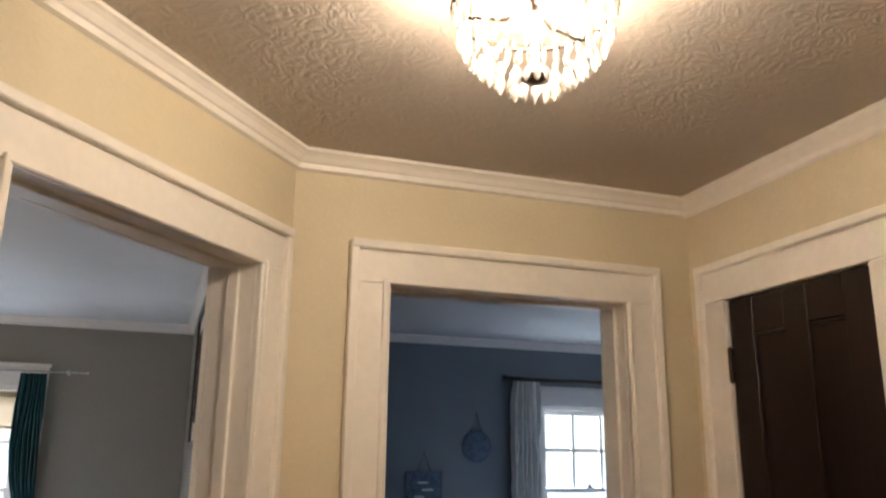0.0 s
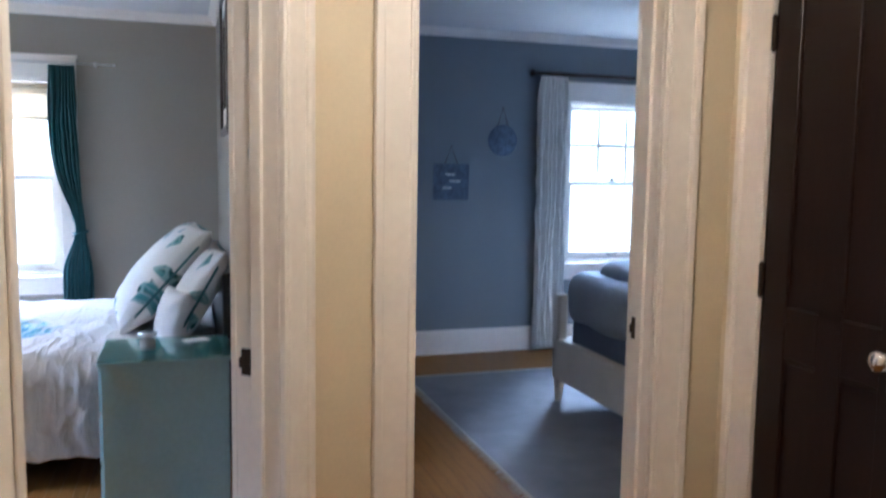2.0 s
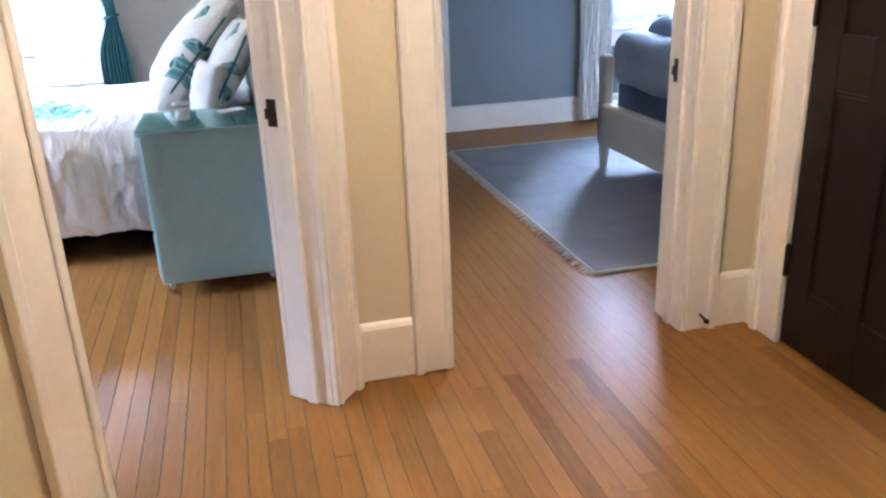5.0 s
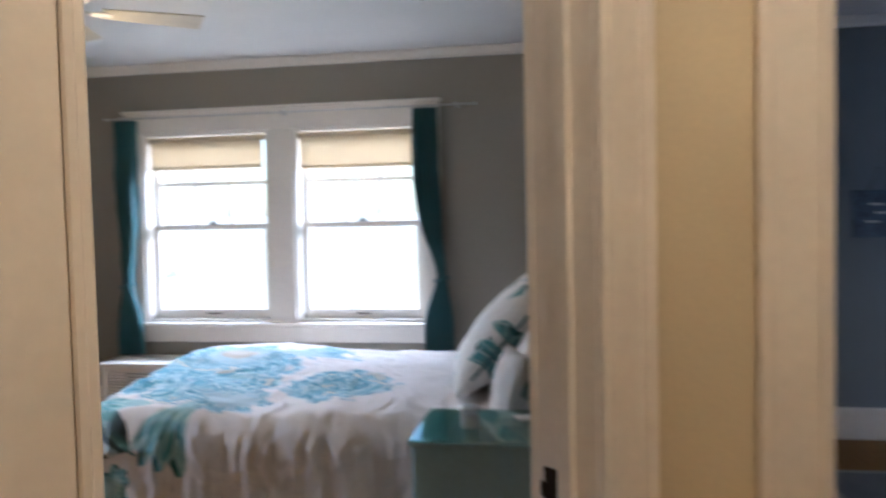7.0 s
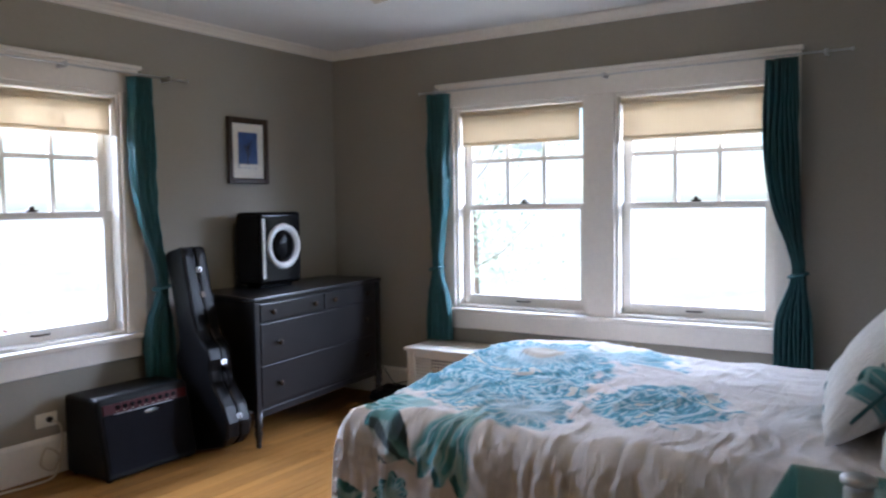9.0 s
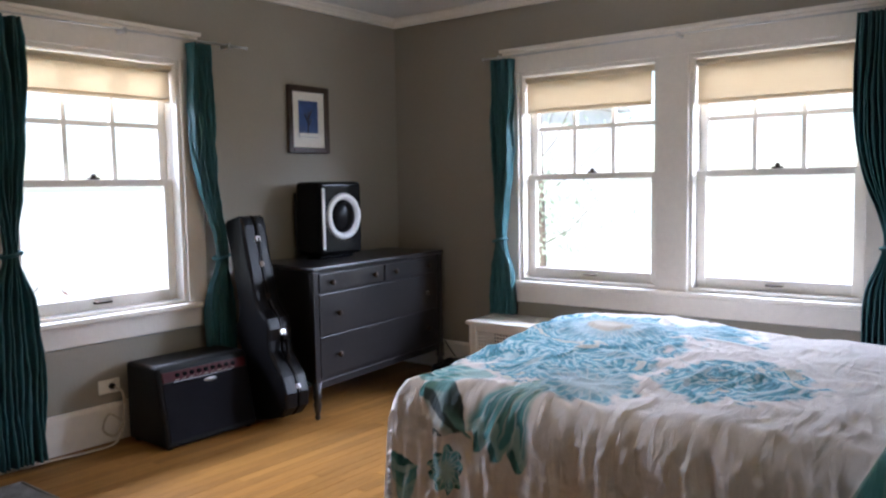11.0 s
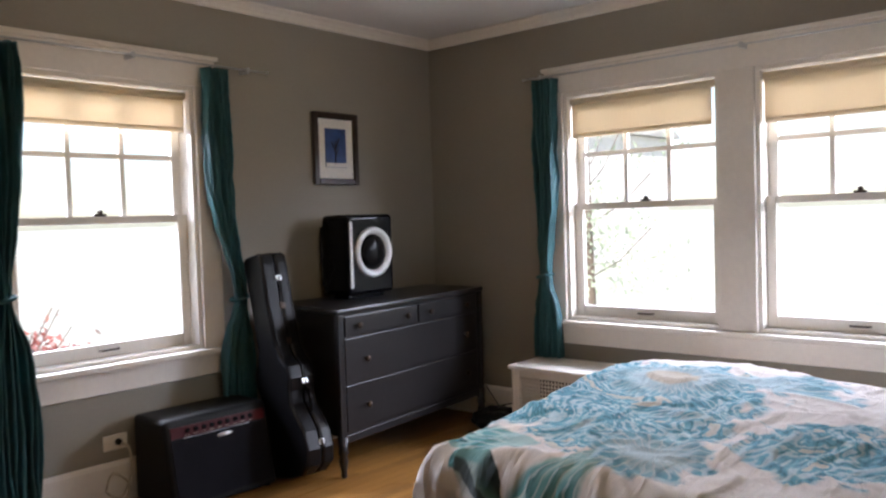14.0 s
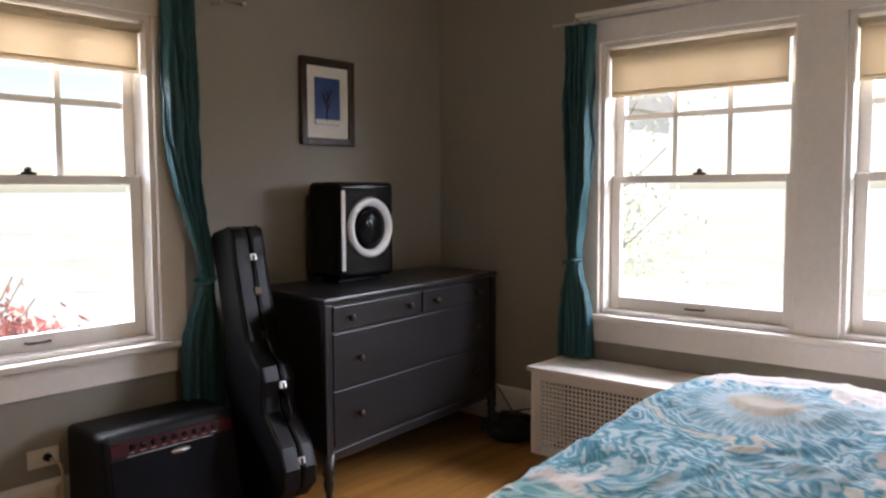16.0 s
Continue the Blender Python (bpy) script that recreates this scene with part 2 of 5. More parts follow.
def printed_cloth(name, base, motifs=()):
    """Pale cotton with a printed design in cloth coordinates; motifs: (x, y, radius, turn, half spread, feathers, ink) with ink 0 aqua, 1 green, 2 dark scrolls, 3 flowing aqua swirls."""
    m = material(name, base, 0.85, scale=6, grain=60, vary=0.06, bump=0.0)
    nt, nodes = m.node_tree, m.node_tree.nodes
    b = nodes["Principled BSDF"]
    colour = b.inputs["Base Color"].links[0].from_socket
    uv = nodes.new("ShaderNodeUVMap")
    uv.uv_map = "cloth"

    def calc(op, *args):
        n = nodes.new("ShaderNodeMath")
        n.operation = op
        for k, v in enumerate(args):
            if isinstance(v, (int, float)):
                n.inputs[k].default_value = v
            else:
                nt.links.new(v, n.inputs[k])
        return n.outputs[0]

    def step(v, lo, hi):
        n = nodes.new("ShaderNodeMapRange")
        n.interpolation_type = "SMOOTHSTEP"
        n.inputs["From Min"].default_value, n.inputs["From Max"].default_value = lo, hi
        nt.links.new(v, n.inputs["Value"])
        return n.outputs[0]

    def blend(fac, p, q):
        n = nodes.new("ShaderNodeMix")
        n.data_type = "RGBA"
        nt.links.new(fac, n.inputs["Factor"])
        for v, k in ((p, "A"), (q, "B")):
            if isinstance(v, tuple):
                n.inputs[k].default_value = v
            else:
                nt.links.new(v, n.inputs[k])
        return n.outputs["Result"]

    def noise_at(scale, detail, distortion=0.0, stretch=(1, 1, 1)):
        mp = nodes.new("ShaderNodeMapping")
        mp.inputs["Scale"].default_value = stretch
        nt.links.new(uv.outputs[0], mp.inputs["Vector"])
        n = nodes.new("ShaderNodeTexNoise")
        n.inputs["Scale"].default_value, n.inputs["Detail"].default_value, n.inputs["Distortion"].default_value = scale, detail, distortion
        nt.links.new(mp.outputs[0], n.inputs["Vector"])
        return n

    # hand-drawn wander of every line
    wander = nodes.new("ShaderNodeVectorMath")
    wander.operation = "MULTIPLY_ADD"
    wander.inputs[1].default_value = (0.11, 0.11, 0.0)
    nt.links.new(noise_at(5.0, 3).outputs["Color"], wander.inputs[0])
    nt.links.new(uv.outputs[0], wander.inputs[2])
    wash = noise_at(7.0, 4, 1.2).outputs["Fac"]
    grain = noise_at(38.0, 2).outputs["Fac"]
    inks = [((0.36, 0.48, 0.52, 1), (0.10, 0.28, 0.35, 1), (0.03, 0.13, 0.18, 1)),
            ((0.28, 0.44, 0.43, 1), (0.07, 0.25, 0.26, 1), (0.012, 0.085, 0.085, 1)),
            ((0.52, 0.50, 0.46, 1), (0.10, 0.24, 0.23, 1), (0.014, 0.030, 0.034, 1)),
            ((0.36, 0.49, 0.53, 1), (0.09, 0.30, 0.38, 1), (0.03, 0.13, 0.18, 1))]
    flow = noise_at(4.2, 3, 2.2).outputs["Fac"]
    waves = calc("SINE", calc("ADD", calc("MULTIPLY", flow, 46.0), calc("MULTIPLY", wash, 6.0)))
    for cx, cy, rad, turn, spread, feathers, ink in motifs:
        light, mid, dark = inks[ink]
        d = nodes.new("ShaderNodeVectorMath")
        d.operation = "SUBTRACT"
        d.inputs[1].default_value = (cx + 0.055, cy + 0.055, 0)
        nt.links.new(wander.outputs[0], d.inputs[0])
        xyz = nodes.new("ShaderNodeSeparateXYZ")
        nt.links.new(d.outputs[0], xyz.inputs[0])
        soft = ink in (0, 3)
        length = nodes.new("ShaderNodeVectorMath")
        length.operation = "LENGTH"
        nt.links.new(d.outputs[0], length.inputs[0])
        r = calc("MULTIPLY", length.outputs["Value"], 1 / rad)
        th = calc("WRAP", calc("SUBTRACT", calc("ARCTAN2", xyz.outputs[1], xyz.outputs[0]), radians(turn)), math.pi, -math.pi)
        bent = calc("ADD", calc("MULTIPLY", th, feathers), calc("MULTIPLY", r, 2.6))
        ray = calc("SINE", bent)
        tip = calc("ADD", 0.86, calc("MULTIPLY", calc("ABSOLUTE", calc("SINE", calc("MULTIPLY", bent, 0.5))), 0.06 if soft else 0.16))
        inside = calc("MULTIPLY", step(calc("ADD", calc("SUBTRACT", tip, r), calc("MULTIPLY", calc("SUBTRACT", wash, 0.5), 1.1 if soft else 0.0)), 0.0, 0.14 if soft else 0.035), step(calc("SUBTRACT", spread, calc("ABSOLUTE", th)), 0.0, 0.10))
        inside = calc("MULTIPLY", inside, step(calc("ADD", wash, calc("MULTIPLY", grain, 0.25)), 0.22, 0.40))
        rings = calc("SINE", calc("ADD", calc("MULTIPLY", r, 17.0 if ink != 2 else 13.0), calc("MULTIPLY", ray, 1.3)))
        tone = blend(step(calc("ADD", r, calc("MULTIPLY", wash, 0.7)), 0.55, 1.15), light, mid)
        tone = blend(step(calc("ADD", calc("MULTIPLY", ray, 0.5), r), 0.75 if ink == 0 else 0.85, 1.7 if ink == 0 else 1.35), tone, dark)
        tone = blend(calc("MULTIPLY", step(rings, 0.3, 0.8), 0.8 if ink != 2 else 0.9), tone, light if ink != 2 else dark)
        quill = calc("MULTIPLY", step(calc("SINE", calc("MULTIPLY", bent, 2.0)), 0.55, 0.95), step(calc("SUBTRACT", 0.92, r), 0.0, 0.25))
        tone = blend(calc("MULTIPLY", quill, 0.55 if ink != 2 else 0.0), tone, (0.52, 0.56, 0.56, 1))
        tone = blend(calc("MULTIPLY", step(calc("SUBTRACT", 0.34, r), 0.0, 0.06), 0.75 if feathers == 30 else 0.0), tone, (0.46, 0.36, 0.24, 1))
        if ink == 3:
            tone = blend(step(calc("ADD", waves, calc("MULTIPLY", grain, 0.4)), -0.1, 0.95), mid, light)
            tone = blend(calc("MULTIPLY", step(waves, -0.75, -1.0), 0.8), tone, dark)
            tone = blend(calc("MULTIPLY", step(calc("ADD", flow, calc("MULTIPLY", waves, 0.03)), 0.60, 0.66), 0.8), tone, (0.50, 0.45, 0.36, 1))
        colour = blend(inside, colour, tone)
    nt.links.new(colour, b.inputs["Base Color"])
    # creases pressed into the cotton
    crease = noise_at(8.0, 5, 0.9, (2.2, 0.55, 1)).outputs["Fac"]
    ridge = calc("SUBTRACT", 1.0, calc("MULTIPLY", calc("ABSOLUTE", calc("SUBTRACT", crease, 0.5)), 6.0))
    bp = nodes.new("ShaderNodeBump")
    bp.inputs["Strength"].default_value, bp.inputs["Distance"].default_value = 0.40, 0.010
    nt.links.new(calc("ADD", calc("MAXIMUM", ridge, 0.0), calc("MULTIPLY", grain, 0.25)), bp.inputs["Height"])
    nt.links.new(bp.outputs[0], b.inputs["Normal"])
    return m


M_DUVET = printed_cloth("peacock_printed_duvet_cotton", (0.62, 0.57, 0.53), [
    (-1.18, 5.32, 0.62, 0, 3.2, 6, 3), (-0.98, 4.98, 0.40, 0, 3.2, 6, 3), (-0.36, 5.02, 0.30, 0, 3.2, 6, 3), (-1.60, 5.15, 0.50, 0, 3.2, 6, 3),
    (-1.06, 5.52, 0.30, 0, 3.2, 30, 0), (-0.98, 5.60, 0.60, 25, 0.5, 36, 0), (-0.84, 4.80, 0.50, -107, 0.34, 34, 1),
    (-0.77, 4.76, 0.20, 0, 3.2, 12, 0), (-1.10, 4.70, 0.30, 205, 0.75, 18, 1), (-1.24, 4.36, 0.19, 62, 0.9, 3, 2), (-1.17, 4.26, 0.09, 0, 3.2, 9, 1),
    (-1.36, 4.04, 0.24, 95, 0.42, 8, 1)])
M_SHAM = printed_cloth("leaf_printed_pillow_cotton", (0.78, 0.76, 0.72), [
    (0.0, -0.62, 0.40, 90, 1.0, 16, 1), (0.05, 0.14, 0.09, 40, 0.5, 5, 1), (-0.04, 0.20, 0.09, 150, 0.5, 5, 0), (0.10, 0.22, 0.08, 80, 0.5, 5, 1),
    (-0.18, 0.12, 0.10, 120, 0.45, 5, 1), (-0.24, 0.02, 0.09, 170, 0.45, 5, 1), (0.40, -0.05, 0.14, 180, 0.7, 8, 1), (-0.40, -0.1, 0.13, 0, 0.7, 8, 1), (0.2, 0.1, 0.09, 60, 0.45, 5, 1)])


# ---- building blocks ----
def bx(x0, x1, y0, y1, z0, z1, bevel=0.0, segments=1, bm=None):
    """A box, bevelled, in a bmesh of its own or added to bm."""
    b = bmesh.new()
    bmesh.ops.create_cube(b, size=1.0, matrix=Matrix.Translation(((x0 + x1) / 2, (y0 + y1) / 2, (z0 + z1) / 2)) @ Matrix.Diagonal((abs(x1 - x0), abs(y1 - y0), abs(z1 - z0), 1)))
    if bevel:
        bmesh.ops.bevel(b, geom=b.edges[:], offset=bevel, segments=segments, affect="EDGES", profile=0.5)
    if bm is None:
        return b
    tmp = bpy.data.meshes.new("tmp")
    b.to_mesh(tmp)
    bm.from_mesh(tmp)
    bpy.data.meshes.remove(tmp)
    b.free()
    return bm


def lathe(profile, steps=24, bm=None, at=(0, 0, 0)):
    """A turned shape from (radius, height) pairs."""
    bm = bm or bmesh.new()
    rings = []
    for r, z in profile:
        rings.append([bm.verts.new((at[0] + r * math.cos(2 * math.pi * i / steps), at[1] + r * math.sin(2 * math.pi * i / steps), at[2] + z)) for i in range(steps)])
    for a, b in zip(rings, rings[1:]):
        for i in range(steps):
            bm.faces.new((a[i], a[(i + 1) % steps], b[(i + 1) % steps], b[i]))
    bm.faces.new(rings[0][::-1])
    bm.faces.new(rings[-1])
    for f in bm.faces:
        f.smooth = True
    return bm


def prism(outline, depth, bevel=0.0, segments=2):
    """An outline of (y, z) pairs given depth along x, from 0 to -depth."""
    bm = bmesh.new()
    a = [bm.verts.new((0, y, z)) for y, z in outline]
    b = [bm.verts.new((-depth, y, z)) for y, z in outline]
    bm.faces.new(a)
    bm.faces.new(b[::-1])
    n = len(a)
    for i in range(n):
        bm.faces.new((a[(i + 1) % n], a[i], b[i], b[(i + 1) % n]))
    bmesh.ops.recalc_face_normals(bm, faces=bm.faces[:])
    if bevel:
        rim = [e for e in bm.edges if abs(e.verts[0].co.x - e.verts[1].co.x) < 1e-6]
        bmesh.ops.bevel(bm, geom=rim, offset=bevel, segments=segments, affect="EDGES", profile=0.5)
    return bm


def tube(points, radius, steps=8):
    """A round cord or rod through points."""
    bm = bmesh.new()
    pts = [Vector(p) for p in points]
    rings = []
    for i, p in enumerate(pts):
        d = (pts[min(i + 1, len(pts) - 1)] - pts[max(i - 1, 0)]).normalized()
        side = d.cross(Vector((0, 0, 1)) if abs(d.z) < 0.9 else Vector((1, 0, 0))).normalized()
        up = side.cross(d)
        rings.append([bm.verts.new(p + radius * (math.cos(2 * math.pi * k / steps) * side + math.sin(2 * math.pi * k / steps) * up)) for k in range(steps)])
    for a, b in zip(rings, rings[1:]):
        for k in range(steps):
            bm.faces.new((a[k], a[(k + 1) % steps], b[(k + 1) % steps], b[k])).smooth = True
    bm.faces.new(rings[0][::-1])
    bm.faces.new(rings[-1])
    bmesh.ops.recalc_face_normals(bm, faces=bm.faces[:])
    return bm


def cloth_map(bm, flat):
    """Lay flat (u, v) cloth coordinates, by vertex, on a bmesh."""
    layer = bm.loops.layers.uv.new("cloth")
    for f in bm.faces:
        for lp in f.loops:
            lp[layer].uv = flat[lp.vert]


def part(name, bm, mat, parent=None, label=""):
    me = bpy.data.meshes.new(name)
    bm.to_mesh(me)
    bm.free()
    me.materials.append(mat)
    ob = new(name, me)
    ob.parent = parent
    if label:
        tagged(ob, label)
    return ob


def thing(name, label, category, at=(0, 0, 0), group="", kind="", turn=0.0):
    ob = new(name)
    ob.empty_display_size = 0.1
    ob.matrix_world = pose(*at, 0, 0, turn)
    return tagged(ob, label, category, group, kind)


def smooth(ob):
    for p in ob.data.polygons:
        p.use_smooth = True
    return ob


# ---- structure ----
H_HALL, H_ROOM = 2.45, 2.45
U, N = Vector((0.641, 0.767, 0)), Vector((-0.767, 0.641, 0))
DOOR_L, DOOR_R = Vector((0.242, 2.258, 0)), Vector((0.761, 2.879, 0))
YN, XW, XE, YS, YB = 6.73, -3.33, 0.745, 1.95, 6.5
DOOR_H = 2.06


def wall(name, p, q, height, thick, mat, holes=(), label=""):
    """A wall from p to q with the room on its left; holes: (from, to, bottom, top) along it."""
    p, q = Vector((*p[:2], 0)), Vector((*q[:2], 0))
    length = (q - p).length
    bm = bmesh.new()
    cuts = sorted({0.0, length, *[v for h in holes for v in h[:2]]})
    for a, b in zip(cuts, cuts[1:]):
        spans, mid = [(0.0, height)], (a + b) / 2
        for h in holes:
            if h[0] < mid < h[1]:
                spans = [(0.0, h[2]), (h[3], height)]
        for z0, z1 in spans:
            if z1 - z0 > 0.001:
                bx(a, b, -thick, 0, z0, z1, bm=bm)
    bmesh.ops.remove_doubles(bm, verts=bm.verts[:], dist=0.0005)
    ob = part(name, bm, mat)
    ob.matrix_world = Matrix.Translation(p) @ pose(0, 0, 0, 0, 0, math.degrees(math.atan2(q.y - p.y, q.x - p.x)))
    return tagged(ob, label, "wall", kind="structure")


def along(p, q, a):
    return (Vector((*q[:2], 0)) - Vector((*p[:2], 0))).normalized().dot(Vector((*a[:2], 0)) - Vector((*p[:2], 0)))


T = 0.068
hall_ne, hall_nw = (2.26, 3.01), (0.871, 3.01)
hall_w = (0.043, 2.02)
o = 0.02
HC = "cream painted plaster wall of the hall"
BC = "taupe painted plaster wall of the bedroom"
LC = "slate blue painted plaster wall of the second bedroom"
wall("wall_hall_east", (2.26, -0.6), hall_ne, H_HALL, T, M_CREAM, [(2.247 + 0.6 - o, 2.819 + 0.6 + o, 0, DOOR_H + o)], HC)
wall("wall_hall_north", hall_ne, hall_nw, H_HALL, T, M_CREAM, [(2.26 - 1.987 - o, 2.26 - 1.172 + o, 0, DOOR_H + o)], HC)
d0 = along(hall_nw, hall_w, DOOR_R)
wall("wall_hall_diagonal", hall_nw, hall_w, H_HALL, T, M_CREAM, [(d0 - o, d0 + 0.81 + o, 0, DOOR_H + o)], HC)
wall("wall_hall_west", hall_w, (0.043, -0.6), H_HALL, T, M_CREAM, (), HC)
wall("wall_hall_south", (0.043, -0.6), (2.26, -0.6), H_HALL, T, M_CREAM, (), HC)
room_r, room_l = (0.745, 3.078), (-0.198, 1.95)
W_TOP, W_BOT = 1.975, 0.655
wall("wall_bedroom_east", room_r, (XE, YN), H_ROOM, T, M_TAUPE, (), BC)
wall("wall_bedroom_north", (XE, YN), (XW, YN), H_ROOM, 0.18, M_TAUPE, [(XE + 0.282, XE + 1.174, W_BOT, W_TOP), (XE + 1.358, XE + 2.283, W_BOT, W_TOP)], BC)
wall("wall_bedroom_west", (XW, YN), (XW, YS), H_ROOM, 0.18, M_TAUPE, [(YN - 4.945, YN - 4.03, W_BOT, W_TOP)], BC)
wall("wall_bedroom_south", (XW, YS), room_l, H_ROOM, T, M_TAUPE, (), BC)
d1 = along(room_l, room_r, DOOR_L)
wall("wall_bedroom_diagonal", room_l, room_r, H_ROOM, T, M_TAUPE, [(d1 - o, d1 + 0.81 + o, 0, DOOR_H + o)], BC)
wall("wall_blue_south", (0.95, 3.15), (5.2, 3.15), H_ROOM, T, M_BLUE, [(1.172 - 0.95 - o, 1.987 - 0.95 + o, 0, DOOR_H + o)], LC)
wall("wall_blue_east", (5.2, 3.15), (5.2, YB), H_ROOM, T, M_BLUE, (), LC)
wall("wall_blue_north", (5.2, YB), (0.95, YB), H_ROOM, 0.18, M_BLUE, [(5.2 - 4.30, 5.2 - 3.40, 0.69, 1.95)], LC)
wall("wall_blue_west", (0.95, YB), (0.95, 3.15), H_ROOM, T, M_BLUE, (), LC)


def slab(name, outline, z0, z1, mat, label, category):
    bm = bmesh.new()
    a, b = [bm.verts.new((x, y, z0)) for x, y in outline], [bm.verts.new((x, y, z1)) for x, y in outline]
    bm.faces.new(a[::-1])
    bm.faces.new(b)
    for i in range(len(a)):
        j = (i + 1) % len(a)
        bm.faces.new((a[i], a[j], b[j], b[i]))
    bmesh.ops.recalc_face_normals(bm, faces=bm.faces[:])
    return tagged(part(name, bm, mat), label, category, kind="structure")


slab("ceiling_hall", [(2.3, -0.64), (2.3, 3.05), (0.85, 3.05), (0.0, 2.03), (0.0, -0.64)], H_HALL, H_HALL + 0.1, M_STOMP, "brush-textured plaster ceiling over the hall", "ceiling")
slab("ceiling_bedroom", [(0.82, 3.10), (0.82, 6.8), (-3.4, 6.8), (-3.4, 1.9), (-0.2, 1.9)], H_ROOM, H_ROOM + 0.1, M_CEIL, "white painted plaster ceiling over the bedroom", "ceiling")
slab("ceiling_blue", [(0.92, 3.1), (5.25, 3.1), (5.25, 6.55), (0.92, 6.55)], H_ROOM, H_ROOM + 0.1, M_CEIL, "white painted plaster ceiling over the blue bedroom", "ceiling")
slab("roof_slab", [(-3.6, -0.8), (5.4, -0.8), (5.4, 7.0), (-3.6, 7.0)], 2.62, 2.8, M_ROOF, "flat slab closing the house above the rooms", "roof")
FLOOR = slab("floor", [(-3.5, -0.7), (5.3, -0.7), (5.3, 6.85), (-3.5, 6.85)], -0.15, -0.008, M_GAP, "varnished narrow oak strip floor running through all rooms", "floor")


def run(name, corners, profile, mat, label, category, closed=False):
    """A moulding swept along corners with the room on the left; profile: (out from wall, z) pairs."""
    pts = [Vector((*c, 0)) for c in corners]
    n = len(pts)
    bm, rings = bmesh.new(), []
    for i, p in enumerate(pts):
        din = (p - pts[i - 1]).normalized() if i or closed else None
        dout = (pts[(i + 1) % n] - p).normalized() if i < n - 1 or closed else None
        din, dout = din or dout, dout or din
        na, nb = Vector((-din.y, din.x, 0)), Vector((-dout.y, dout.x, 0))
        m = (na + nb).normalized()
        m = m / max(0.3, m.dot(na))
        rings.append([bm.verts.new(p + m * w + Vector((0, 0, z))) for w, z in profile])
    k = len(profile)
    for i in range(n if closed else n - 1):
        a, b = rings[i], rings[(i + 1) % n]
        for j in range(k):
            bm.faces.new((a[j], a[(j + 1) % k], b[(j + 1) % k], b[j]))
    if not closed:
        bm.faces.new(rings[0])
        bm.faces.new(rings[-1][::-1])
    bmesh.ops.recalc_face_normals(bm, faces=bm.faces[:])
    return tagged(part(name, bm, mat), label, category, kind="structure")


def crown(h):
    return [(0.0, h), (0.052, h), (0.052, h - 0.01), (0.044, h - 0.014), (0.034, h - 0.022), (0.024, h - 0.036), (0.018, h - 0.040), (0.016, h - 0.056), (0.0, h - 0.06)]


run("trim_crown_hall", [(2.26, -0.6), hall_ne, hall_nw, hall_w, (0.043, -0.6)], crown(H_HALL), M_WHITE, "stepped cream-white crown moulding round the hall ceiling", "crown moulding", True)
run("trim_crown_bedroom", [room_r, (XE, YN), (XW, YN), (XW, YS), room_l], crown(H_ROOM), M_WHITE, "white crown moulding round the bedroom ceiling", "crown moulding", True)
run("trim_crown_blue", [(0.95, 3.15), (5.2, 3.15), (5.2, YB), (0.95, YB)], [(a, b - 0.0) for a, b in crown(H_ROOM)], M_WHITE, "white crown moulding round the blue room ceiling", "crown moulding", True)
BASE = [(0, 0.002), (0.018, 0.002), (0.018, 0.178), (0.012, 0.191), (0.004, 0.198), (0, 0.198)]
BASE_TALL = [(w, z * 0.95) for w, z in BASE]


def mix(p, q, s):
    d = (Vector(q) - Vector(p)).normalized()
    return tuple(Vector(p) + d * s)


for corners in ([(2.26, -0.6), (2.26, 2.13)], [(2.26, 2.94), hall_ne, (2.104, 3.01)], [(1.055, 3.01), hall_nw, mix(hall_nw, hall_w, d0 - 0.12)],
                [mix(hall_nw, hall_w, d0 + 0.81 + 0.12), hall_w, (0.043, -0.6), (2.26, -0.6)]):
    run("baseboard", corners, BASE, M_WHITE, "tall white painted baseboard in the hall", "baseboard")
run("baseboard", [mix(room_l, room_r, d1 + 0.93), room_r, (XE, YN), (XW, YN), (XW, YS), room_l, mix(room_l, room_r, d1 - 0.12)], BASE, M_WHITE, "tall white painted baseboard in the bedroom", "baseboard")
run("baseboard", [(2.10, 3.15), (5.2, 3.15), (5.2, YB), (2.11, YB)], BASE_TALL, M_WHITE, "tall white painted baseboard in the blue room", "baseboard")
run("baseboard", [(0.95, YB), (0.95, 3.15), (1.055, 3.15)], BASE_TALL, M_WHITE, "tall white painted baseboard in the blue room", "baseboard")


